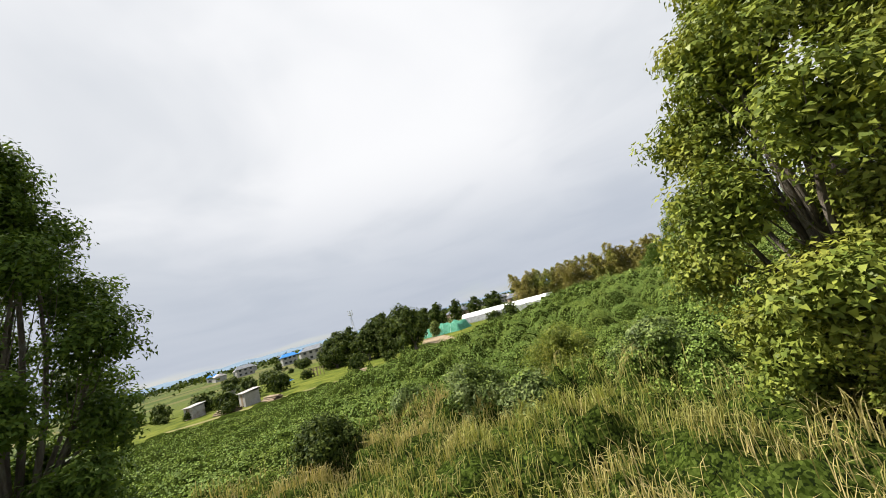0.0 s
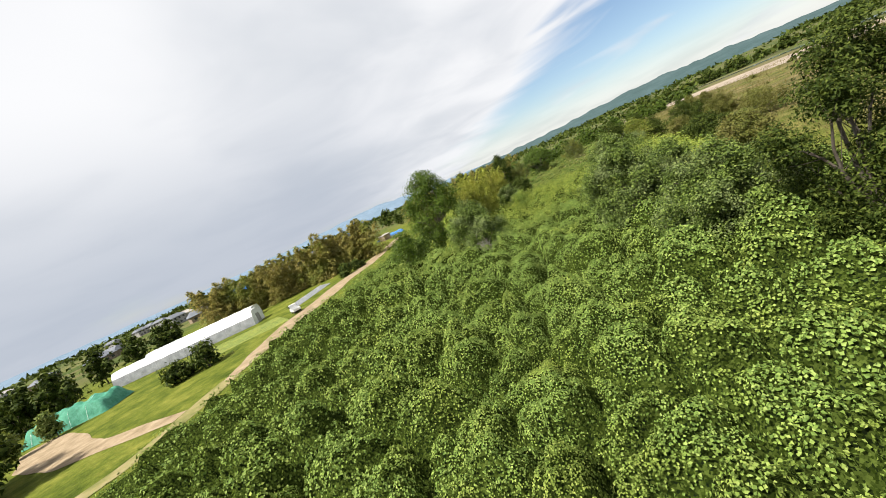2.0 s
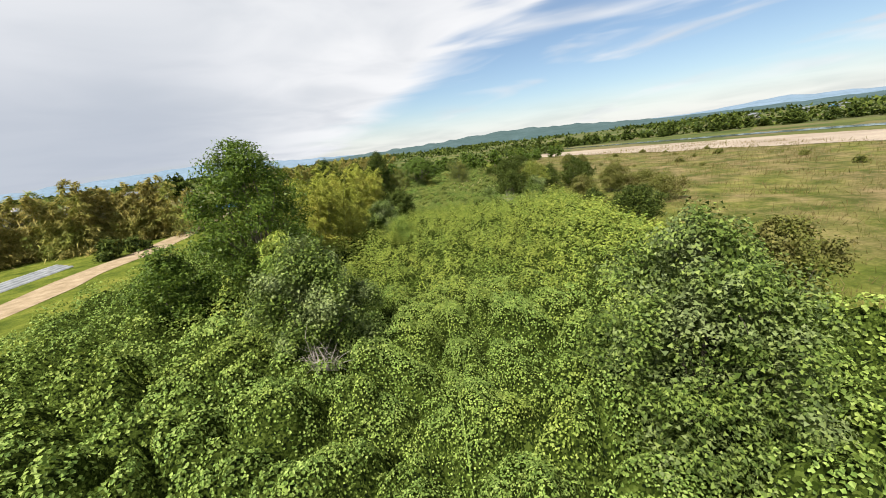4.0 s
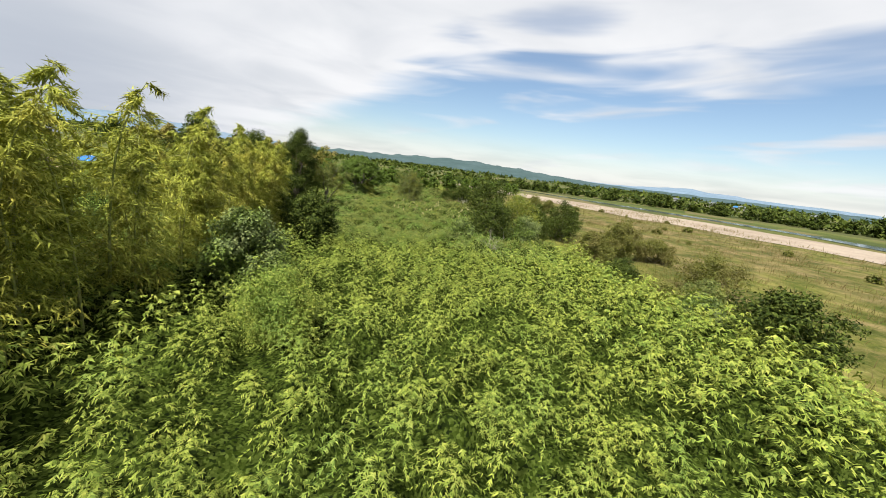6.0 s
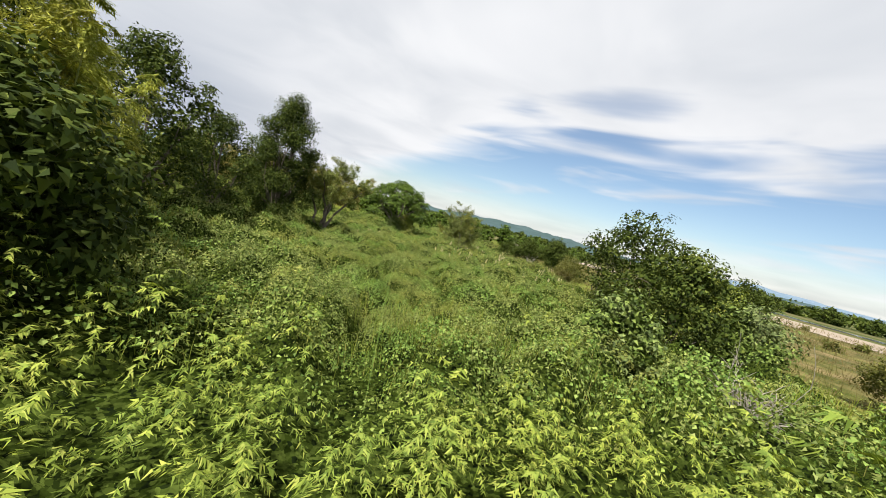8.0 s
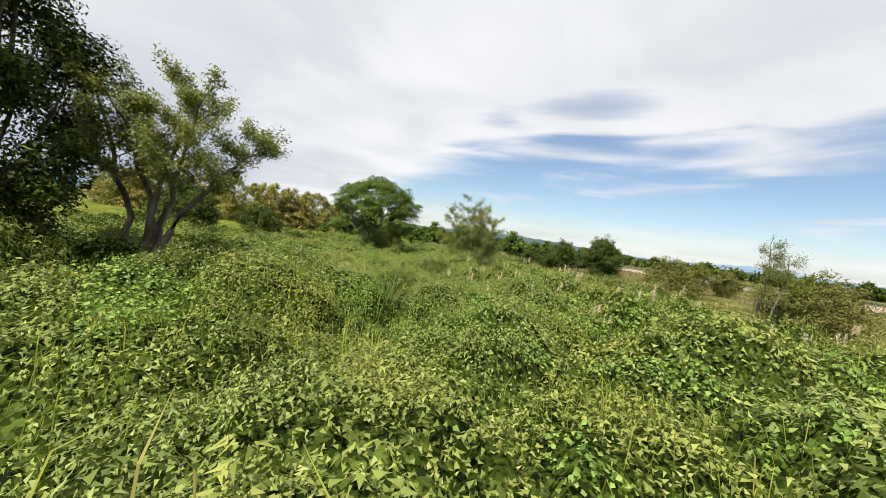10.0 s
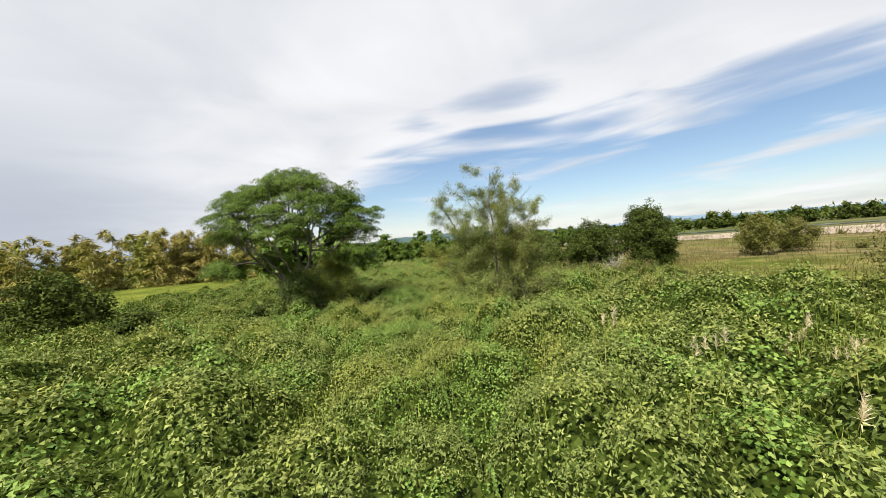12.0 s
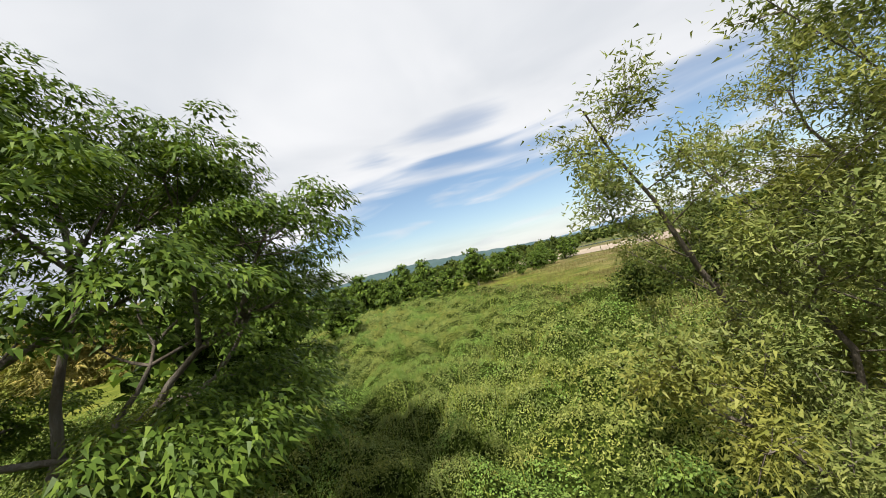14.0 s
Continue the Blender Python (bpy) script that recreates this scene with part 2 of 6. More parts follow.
M = {
    "kudzu": leaf_mat("kudzu_leaf", [(0.072, 0.116, 0.026), (0.122, 0.186, 0.040), (0.172, 0.243, 0.054), (0.245, 0.314, 0.090)],
                      [(0.097, 0.132, 0.022), (0.172, 0.218, 0.039), (0.271, 0.306, 0.073)], 0.16),
    "dwarf_bamboo": leaf_mat("dwarf_bamboo_leaf", [(0.098, 0.136, 0.024), (0.166, 0.216, 0.034), (0.239, 0.286, 0.050), (0.325, 0.343, 0.077)],
                             [(0.065, 0.115, 0.024), (0.124, 0.193, 0.035), (0.193, 0.258, 0.054)], 0.24, 0.5, 0.30),
    "bamboo": leaf_mat("bamboo_leaf", [(0.136, 0.164, 0.026), (0.234, 0.261, 0.041), (0.348, 0.359, 0.062)],
                       [(0.164, 0.152, 0.030), (0.338, 0.299, 0.056)], 0.18),
    "brown_bamboo": leaf_mat("dry_bamboo_leaf", [(0.131, 0.131, 0.036), (0.216, 0.189, 0.053), (0.314, 0.247, 0.081)],
                             [(0.111, 0.150, 0.028), (0.197, 0.235, 0.045)], 0.24, 0.5, 0.10),
    "weed": leaf_mat("weed_leaf", [(0.071, 0.103, 0.029), (0.119, 0.155, 0.040), (0.167, 0.203, 0.052), (0.236, 0.264, 0.089)],
                     [(0.126, 0.138, 0.029), (0.197, 0.209, 0.042), (0.270, 0.264, 0.076)], 0.20),
    "broad": leaf_mat("broad_creeper_leaf", [(0.057, 0.100, 0.021), (0.093, 0.157, 0.030), (0.144, 0.217, 0.046), (0.207, 0.274, 0.074)], None, 0.18),
    "blade": leaf_mat("grass_blade", [(0.100, 0.150, 0.016), (0.158, 0.208, 0.027), (0.225, 0.250, 0.046), (0.250, 0.225, 0.075)], None, 0.4, 0.5),
    "dry": leaf_mat("dry_grass_blade", [(0.220, 0.209, 0.061), (0.329, 0.281, 0.110), (0.418, 0.339, 0.164)],
                    [(0.186, 0.220, 0.038), (0.252, 0.263, 0.061)], 0.3, 0.6, 0.10),
    "hay": leaf_mat("meadow_grass_blade", [(0.104, 0.091, 0.033), (0.148, 0.117, 0.052), (0.187, 0.144, 0.074)],
                    [(0.074, 0.091, 0.019), (0.113, 0.126, 0.028)], 0.3, 0.6, 0.10),
    "plume": leaf_mat("seed_plume", [(0.403, 0.346, 0.231), (0.530, 0.462, 0.327), (0.596, 0.538, 0.403)], None, 0.4, 0.7),
    "oak": leaf_mat("broad_tree_leaf", [(0.069, 0.098, 0.019), (0.141, 0.174, 0.031), (0.230, 0.259, 0.048)],
                    [(0.145, 0.157, 0.025), (0.281, 0.272, 0.054)], 0.22, 0.4, 0.6),
    "chinaberry": leaf_mat("feathery_leaf", [(0.038, 0.067, 0.012), (0.071, 0.115, 0.019), (0.121, 0.170, 0.028)], None, 0.28, 0.4),
    "willow": leaf_mat("willow_leaf", [(0.091, 0.122, 0.035), (0.148, 0.178, 0.052), (0.217, 0.235, 0.083)],
                       [(0.165, 0.174, 0.033), (0.252, 0.244, 0.054)], 0.36, 0.45, 0.5),
    "dark": leaf_mat("evergreen_leaf", [(0.015, 0.026, 0.005), (0.040, 0.059, 0.010), (0.088, 0.110, 0.021)], None, 0.16, 0.65),
    "vine": leaf_mat("hanging_vine_leaf", [(0.025, 0.044, 0.008), (0.084, 0.125, 0.025), (0.172, 0.224, 0.050)],
                     [(0.109, 0.140, 0.057), (0.209, 0.240, 0.109)], 0.18, 0.45, 0.7),
    "brown_shrub": leaf_mat("olive_shrub_leaf", [(0.074, 0.087, 0.019), (0.113, 0.122, 0.028), (0.157, 0.152, 0.044)],
                            [(0.113, 0.100, 0.035), (0.165, 0.139, 0.052)], 0.3, 0.5),
    "bark": rough_mat("bark", [(0.060, 0.050, 0.038), (0.120, 0.100, 0.080), (0.200, 0.180, 0.150)], 3.0, 0.95, 0.9, 30, stretch=(1, 1, 0.25)),
    "grey_twig": rough_mat("dead_twig", [(0.20, 0.18, 0.15), (0.34, 0.31, 0.27)], 4.0, 0.95, 0.5),
    "culm": rough_mat("bamboo_culm", [(0.10, 0.13, 0.03), (0.20, 0.22, 0.06), (0.26, 0.24, 0.10)], 3.0, 0.55, 0.2, 12),
    # dark greens that paint the shade in gaps of the bank's cover
    "gap_shade": mass_mat("leaf_gap_shade", [(0.005, 0.008, 0.003), (0.013, 0.021, 0.003), (0.029, 0.042, 0.008), (0.051, 0.070, 0.014)], 16.0),
    # dark greens standing in for the shade inside tree crowns
    "heart": mass_mat("crown_shade", [(0.008, 0.012, 0.004), (0.018, 0.028, 0.006), (0.052, 0.076, 0.016)], 14.0),
    "grass_track": rough_mat("grassy_track", [(0.10, 0.11, 0.03), (0.17, 0.155, 0.06), (0.25, 0.20, 0.11)], 0.5, 0.95, 0.4, 7),
    "soil": rough_mat("track_soil", [(0.157, 0.117, 0.070), (0.235, 0.178, 0.113), (0.296, 0.235, 0.157)], 0.6, 0.95, 0.3, 6),
    "sand": rough_mat("river_sand", [(0.191, 0.152, 0.113), (0.244, 0.200, 0.157), (0.287, 0.244, 0.191)], 0.05, 0.95, 0.2, 0.8),
    "film": rough_mat("greenhouse_film", [(0.609, 0.626, 0.644), (0.696, 0.705, 0.713)], 0.5, 0.45, 0.05, 3, spec=0.5),
    "steel": rough_mat("galvanised_steel", [(0.35, 0.36, 0.37), (0.50, 0.51, 0.52)], 3.0, 0.45, 0.1, metal=0.8),
    "green_sheet": rough_mat("green_net_sheet", [(0.030, 0.150, 0.090), (0.054, 0.204, 0.132), (0.084, 0.252, 0.180)], 1.2, 0.7, 0.5, 5),
    "blue_sheet": rough_mat("blue_tarpaulin", [(0.02, 0.12, 0.36), (0.04, 0.20, 0.50)], 1.2, 0.5, 0.4, 6),
    "mulch": rough_mat("grey_mulch_film", [(0.16, 0.17, 0.18), (0.30, 0.31, 0.32)], 0.8, 0.5, 0.3, 7),
    "paint": rough_mat("white_paint", [(0.609, 0.609, 0.600), (0.696, 0.696, 0.687)], 1.0, 0.35, 0.05, 9, spec=0.5),
    "rubber": rough_mat("tyre_rubber", [(0.02, 0.02, 0.02), (0.04, 0.04, 0.04)], 6.0, 0.85, 0.2),
    "glass": rough_mat("dark_glass", [(0.02, 0.025, 0.03), (0.04, 0.045, 0.05)], 2.0, 0.08, 0.0, spec=0.6),
    "plaster": rough_mat("house_plaster", [(0.226, 0.217, 0.200), (0.348, 0.339, 0.322)], 0.6, 0.9, 0.1, 5),
    "timber": rough_mat("weathered_timber", [(0.16, 0.12, 0.08), (0.28, 0.22, 0.16)], 1.0, 0.9, 0.4, 16, stretch=(1, 1, 0.2)),
    "tiles": rough_mat("grey_roof_tiles", [(0.09, 0.10, 0.12), (0.16, 0.17, 0.19)], 0.7, 0.6, 0.5, 6),
    "tin": rough_mat("rusty_tin_roof", [(0.18, 0.12, 0.09), (0.32, 0.30, 0.29), (0.42, 0.42, 0.42)], 0.9, 0.6, 0.2, 7),
    # distance haze is mixed into the blue of both hill colours
    "hill": rough_mat("hazed_wooded_hills", [(0.030, 0.055, 0.055), (0.050, 0.080, 0.085)], 0.01, 1.0, 0.6, 0.06),
    "far_hill": rough_mat("haze_blue_mountains", [(0.100, 0.150, 0.200), (0.130, 0.180, 0.240)], 0.004, 1.0, 0.1, 0.03),
}


def water_mat():
    m, nt, p, out = shader("river_water")
    nt.links.new(ramp(nt, noise_(nt, 0.05), [(0.050, 0.070, 0.080), (0.090, 0.110, 0.120)]), p.inputs["Base Color"])
    p.inputs["Roughness"].default_value = 0.12
    return m


def ground_mat():
    """Rough grass on the left, hay-coloured meadow on the river side, soil showing through."""
    m, nt, p, out = shader("ground_cover")
    big, mid, small = noise_(nt, 0.06, 6.0, 0.7, 0.6), noise_(nt, 0.22, 8.0, 0.75), noise_(nt, 3.0, 5.0, 0.75)
    green = ramp(nt, mid, [(0.040, 0.060, 0.008), (0.090, 0.110, 0.016), (0.165, 0.165, 0.032)], [0.36, 0.5, 0.66])
    hay = ramp(nt, mid, [(0.052, 0.058, 0.016), (0.105, 0.090, 0.036), (0.180, 0.136, 0.072)], [0.41, 0.5, 0.62])
    pos = nt.nodes.new("ShaderNodeSeparateXYZ")
    nt.links.new(nt.nodes.new("ShaderNodeNewGeometry").outputs["Position"], pos.inputs[0])
    side = nt.nodes.new("ShaderNodeMapRange")
    side.interpolation_type = "SMOOTHSTEP"
    nt.links.new(pos.outputs[0], side.inputs[0])
    side.inputs[1].default_value, side.inputs[2].default_value = 18.0, 42.0
    patch = nt.nodes.new("ShaderNodeMapRange")
    nt.links.new(big, patch.inputs[0])
    patch.inputs[1].default_value, patch.inputs[2].default_value = 0.74, 0.47
    mul = nt.nodes.new("ShaderNodeMath")
    mul.operation = "MULTIPLY"
    nt.links.new(side.outputs[0], mul.inputs[0])
    nt.links.new(patch.outputs[0], mul.inputs[1])
    plots = nt.nodes.new("ShaderNodeTexVoronoi")
    plots.inputs["Scale"].default_value, plots.inputs["Randomness"].default_value = 0.03, 0.75
    nt.links.new(nt.nodes.new("ShaderNodeNewGeometry").outputs["Position"], plots.inputs["Vector"])
    tone = nt.nodes.new("ShaderNodeSeparateColor")
    nt.links.new(plots.outputs["Color"], tone.inputs[0])
    farm = ramp(nt, tone.outputs[0], [(0.025, 0.045, 0.012), (0.050, 0.070, 0.020), (0.080, 0.095, 0.030), (0.115, 0.100, 0.050), (0.035, 0.055, 0.018)])
    away = nt.nodes.new("ShaderNodeMapRange")
    away.interpolation_type = "SMOOTHSTEP"
    flat_ = nt.nodes.new("ShaderNodeVectorMath")
    flat_.operation = "LENGTH"
    nt.links.new(nt.nodes.new("ShaderNodeNewGeometry").outputs["Position"], flat_.inputs[0])
    nt.links.new(flat_.outputs["Value"], away.inputs[0])
    away.inputs[1].default_value, away.inputs[2].default_value, away.inputs[4].default_value = 120.0, 190.0, 0.85
    c = blend(nt, away.outputs[0], blend(nt, mul.outputs[0], green, hay), farm)
    c = blend(nt, 0.6, c, ramp(nt, small, [(0.55, 0.55, 0.5), (1.3, 1.3, 1.25)], [0.3, 0.7]), "MULTIPLY")
    nt.links.new(c, p.inputs["Base Color"])
    p.inputs["Roughness"].default_value, p.inputs["Specular IOR Level"].default_value = 1.0, 0.05
    bp = nt.nodes.new("ShaderNodeBump")
    bp.inputs["Strength"].default_value, bp.inputs["Distance"].default_value = 0.8, 0.2
    nt.links.new(small, bp.inputs["Height"])
    nt.links.new(bp.outputs[0], p.inputs["Normal"])
    return m


M["ground"], M["water"] = ground_mat(), water_mat()


# ------------------------------------------------------------- the lie of the land
def perlin(x, y, seed=0):
    x, y = np.asarray(x, float), np.asarray(y, float)
    xi, yi = np.floor(x).astype(np.int64), np.floor(y).astype(np.int64)
    fx, fy = x - xi, y - yi

    def corner(ix, iy, dx, dy):
        h = (ix * 374761393 + iy * 668265263 + seed * 144269504) & 0xFFFFFFFF
        h = ((h ^ (h >> 13)) * 1274126177) & 0xFFFFFFFF
        a = ((h ^ (h >> 16)) & 1023) * (2 * np.pi / 1024)
        return np.cos(a) * dx + np.sin(a) * dy

    u, v = fx * fx * fx * (fx * (fx * 6 - 15) + 10), fy * fy * fy * (fy * (fy * 6 - 15) + 10)
    a = corner(xi, yi, fx, fy) * (1 - u) + corner(xi + 1, yi, fx - 1, fy) * u
    b = corner(xi, yi + 1, fx, fy - 1) * (1 - u) + corner(xi + 1, yi + 1, fx - 1, fy - 1) * u
    return (a * (1 - v) + b * v) * 1.45


def smooth(t):
    t = np.clip(t, 0, 1)
    return t * t * (3 - 2 * t)


def bank(x, y):
    """1 on the overgrown bank, falling to 0 on the fields on both sides."""
    left = np.interp(y, [-125, -100, -84, -71, -40, -5, 20, 60, 100], [-36, -36, -30, -26, -31, -38, -38, -32, -24]) + 1.5 * perlin(np.asarray(y) / 9, 3.3, 5)
    right = np.interp(y, [-115, -80, -55, -30, -12, 20, 45, 70], [32, 27, 25, 25, 25, 21, 22, 20]) + 2 * perlin(np.asarray(y) / 7, 7.7, 6)
    return smooth((x - left) / 8) * smooth((right - x) / 8)


CREST_Y = [-120, -100, -86, -75, -60, -45, -30, -20, -10, 0, 12, 30, 42, 60, 100]
CREST_Z = [0.5, 0.4, 0.5, 1.2, 2.3, 2.5, 2.4, 1.8, 1.3, 1.2, 0.8, 0.5, 0.0, 0.1, 0.0]
THICK_Z = [0.5, 0.6, 0.9, 1.3, 1.6, 1.7, 1.7, 1.6, 1.4, 0.9, 0.7, 0.65, 0.5, 0.5, 0.4]


def land(x, y):
    """Height of the soil."""
    x, y = np.asarray(x, float), np.asarray(y, float)
    roll = 0.18 * perlin(x / 17, y / 17, 1) + 0.06 * perlin(x / 5, y / 5, 2)
    near = np.exp(-(x / 220) ** 2 - (y / 220) ** 2)
    return np.interp(y, CREST_Y, CREST_Z) * bank(x, y) + roll * near


def cells(x, y, cell, seed):
    """Mounds that fill the plane side by side, parted by narrow clefts."""
    ix, iy = np.floor(x / cell).astype(np.int64), np.floor(y / cell).astype(np.int64)
    f1, f2, top = np.full_like(x, 99.0), np.full_like(x, 99.0), np.zeros_like(x)
    for dx in (-1, 0, 1):
        for dy in (-1, 0, 1):
            cx, cy = ix + dx, iy + dy
            h = (cx * 374761393 + cy * 668265263 + seed * 974634) & 0xFFFFFFFF
            h = ((h ^ (h >> 13)) * 1274126177) & 0xFFFFFFFF
            h = h ^ (h >> 15)
            d = np.hypot(x - (cx + (h & 255) / 255.0) * cell, y - (cy + ((h >> 8) & 255) / 255.0) * cell)
            near = d < f1
            f2 = np.where(near, f1, np.minimum(f2, d))
            top = np.where(near, 0.35 + 0.65 * ((h >> 16) & 255) / 255.0, top)
            f1 = np.where(near, d, f1)
    q = f1 / np.maximum(f2, 1e-6)
    return top * (1 - q * q)


def relief(y):
    return np.interp(y, [-97, -86, -56, -48, -14, -4, 40], [1.0, 2.6, 2.6, 2.0, 2.0, 1.8, 1.7])


def cushions(x, y):
    x, y = np.asarray(x, float), np.asarray(y, float)
    px, py = perlin(x / 2.4, y / 2.4, 11), perlin(x / 2.4, y / 2.4, 12)
    wx, wy = x + 0.8 * px, y + 0.8 * py
    return relief(y) * (0.92 * cells(wx, wy, 2.4, 4) + 0.30 * cells(wx + 0.3 * py, wy - 0.3 * px, 0.95, 5)) + 0.05 * perlin(x / 0.4, y / 0.4, 15)


def canopy(x, y):
    """Top of the growth that covers the bank."""
    b = bank(x, y)
    t = np.interp(y, CREST_Y, THICK_Z)
    return land(x, y) + (0.12 + 0.88 * b) * (t * 0.25 + cushions(x, y) * 0.85) * np.clip(b * 3, 0.25, 1)


# ------------------------------------------------------------- mesh helpers
def mesh_np(name, verts, quads=None, tris=None, mats=(), index=None, smooth_=False):
    me = bpy.data.meshes.new(name)
    if quads is not None and np.shape(quads)[1] == 3:
        quads, tris = None, quads
    q = np.zeros((0, 4), np.int32) if quads is None else np.asarray(quads, np.int32)
    t = np.zeros((0, 3), np.int32) if tris is None else np.asarray(tris, np.int32)
    me.vertices.add(len(verts))
    me.vertices.foreach_set("co", np.asarray(verts, np.float32).ravel())
    loops = np.concatenate([q.ravel(), t.ravel()])
    me.loops.add(len(loops))
    me.loops.foreach_set("vertex_index", loops)
    n = len(q) + len(t)
    me.polygons.add(n)
    start = np.concatenate([np.arange(len(q)) * 4, len(q) * 4 + np.arange(len(t)) * 3]).astype(np.int32)
    me.polygons.foreach_set("loop_start", start)
    for m in mats:
        me.materials.append(m)
    if index is not None:
        me.polygons.foreach_set("material_index", np.asarray(index, np.int32))
    me.polygons.foreach_set("use_smooth", np.full(n, smooth_))
    me.update(calc_edges=True)
    return me


def child(name, me, parent, label=""):
    ob = new(name, me)
    ob.parent = parent
    return tagged(ob, label) if label else ob


def part(name, bm, material, parent, label=""):
    me = bpy.data.meshes.new(name)
    bm.to_mesh(me)
    bm.free()
    me.materials.append(material)
    return child(name, me, parent, label)


def thing(name, at, label, category, group="", turn=0.0):
    ob = new(name)
    ob.empty_display_size = 0.2
    ob.matrix_basis = pose(*at, 0, 0, turn)
    return tagged(ob, label, category, group)


def unit(v):
    return v / np.maximum(np.linalg.norm(v, axis=-1, keepdims=True), 1e-9)


def leaves(rng, pos, normal, length, width, droop=0.25, fold=0.15, along=None):
    """Pointed leaves, a triangle each, lying square to the given normals, or pointing along given ways."""
    n = len(pos)
    nn = unit(normal)
    a = unit(rng.normal(size=(n, 3))) if along is None else along
    t = unit(a - nn * np.sum(a * nn, 1, keepdims=True))
    s = np.cross(nn, t)
    L, W = np.broadcast_to(length, (n,))[:, None], np.broadcast_to(width, (n,))[:, None]
    v = np.empty((n, 3, 3), np.float32)
    v[:, 0] = pos - s * W * 0.5 + nn * L * fold * 0.5
    v[:, 1] = pos + s * W * 0.5 + t * L * 0.12
    v[:, 2] = pos + t * L - nn * L * droop
    return v.reshape(-1, 3), np.arange(n * 3, dtype=np.int32).reshape(n, 3)


def kites(rng, pos, normal, length, width, droop=0.2):
    """Broad leaves, a bent kite each."""
    n = len(pos)
    nn = unit(normal)
    a = unit(rng.normal(size=(n, 3)))
    t = unit(a - nn * np.sum(a * nn, 1, keepdims=True))
    s = np.cross(nn, t)
    L, W = np.broadcast_to(length, (n,))[:, None], np.broadcast_to(width, (n,))[:, None]
    v = np.empty((n, 4, 3), np.float32)
    v[:, 0] = pos - t * L * 0.45
    v[:, 1] = pos + s * W * 0.5 + nn * L * 0.10 - t * L * 0.08
    v[:, 2] = pos + t * L * 0.55 - nn * L * droop
    v[:, 3] = pos - s * W * 0.5 + nn * L * 0.10 - t * L * 0.08
    return v.reshape(-1, 3), np.arange(n * 4, dtype=np.int32).reshape(n, 4)


def ico(sub):
    bm = bmesh.new()
    bmesh.ops.create_icosphere(bm, subdivisions=sub, radius=1.0)
    bm.verts.ensure_lookup_table()
    v, f = np.array([x.co[:] for x in bm.verts]), np.array([[x.index for x in g.verts] for g in bm.faces], np.int32)
    bm.free()
    return v, f


BALL = {k: ico(k) for k in (1, 2, 3)}


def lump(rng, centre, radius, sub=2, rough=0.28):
    """An uneven solid lump, coloured dark for the shade inside a crown."""
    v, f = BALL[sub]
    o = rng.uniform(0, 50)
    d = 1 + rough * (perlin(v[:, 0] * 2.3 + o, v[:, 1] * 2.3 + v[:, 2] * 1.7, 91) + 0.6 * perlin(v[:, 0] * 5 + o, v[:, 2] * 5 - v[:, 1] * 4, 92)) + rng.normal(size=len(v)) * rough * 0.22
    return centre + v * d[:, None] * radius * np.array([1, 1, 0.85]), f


def blades(rng, pos, way, height, width, bend):
    """Grass blades: two quads each, bending over along the given level ways."""
    n = len(pos)
    up = np.array([0, 0, 1.0])
    H, B = np.broadcast_to(height, (n,))[:, None], np.broadcast_to(bend, (n,))[:, None]
    W = np.broadcast_to(width, (n,))[:, None]
    side = np.cross(way, up)
    p1 = pos + up * H * 0.62 + way * H * B * 0.30
    p2 = pos + up * H * (1.0 - 0.45 * B) + way * H * B * 0.95
    v = np.empty((n, 6, 3), np.float32)
    v[:, 0], v[:, 1] = pos - side * W * 0.5, pos + side * W * 0.5
    v[:, 2], v[:, 3] = p1 + side * W * 0.45, p1 - side * W * 0.45
    v[:, 4], v[:, 5] = p2 + side * W * 0.06, p2 - side * W * 0.06
    k = np.arange(n, dtype=np.int32)[:, None] * 6
    return v.reshape(-1, 3), np.concatenate([k + [[0, 1, 2, 3]], k + [[3, 2, 4, 5]]])


def join(lists):
    vs, qs, off = [], [], 0
    for v, q in lists:
        vs.append(v)
        qs.append(q + off)
        off += len(v)
    return np.concatenate(vs), np.concatenate(qs)


def tube(points, radii, sides=6):
    """A tapered limb along a line of points."""
    p = np.asarray(points, float)
    r = np.asarray(radii, float)
    d = unit(np.gradient(p, axis=0))
    ref = np.where(np.abs(d[:, 2:3]) > 0.9, [[1.0, 0, 0]], [[0, 0, 1.0]])
    u = unit(np.cross(d, ref))
    w = np.cross(d, u)
    a = np.arange(sides) * 2 * np.pi / sides
    v = p[:, None] + r[:, None, None] * (np.cos(a)[None, :, None] * u[:, None] + np.sin(a)[None, :, None] * w[:, None])
    i, j = np.meshgrid(np.arange(len(p) - 1), np.arange(sides), indexing="ij")
    k = (j + 1) % sides
    return v.reshape(-1, 3), np.stack([i * sides + j, i * sides + k, (i + 1) * sides + k, (i + 1) * sides + j], -1).reshape(-1, 4).astype(np.int32)


def curve(a, b, sag, n, rng, wob=0.06):
    """A bent line from a to b that first rises by sag."""
    a, b = np.asarray(a, float), np.asarray(b, float)
    s = np.linspace(0, 1, n)[:, None]
    mid = (a + b) / 2 + np.array([0, 0, sag]) + rng.normal(size=3) * np.linalg.norm(b - a) * wob
    return (1 - s) ** 2 * a + 2 * s * (1 - s) * mid + s ** 2 * b

# ------------------------------------------------------------- ground, water and distance
def graded(lo, hi, step, far, grow=1.32):
    mid = list(np.arange(lo, hi + step / 2, step))
    a, s = [], step
    x = hi
    while x < far:
        s *= grow
        x += s
        a.append(x)
    b, s, x = [], step, lo
    while x > -far:
        s *= grow
        x -= s
        b.append(x)
    return np.array(b[::-1] + mid + a)


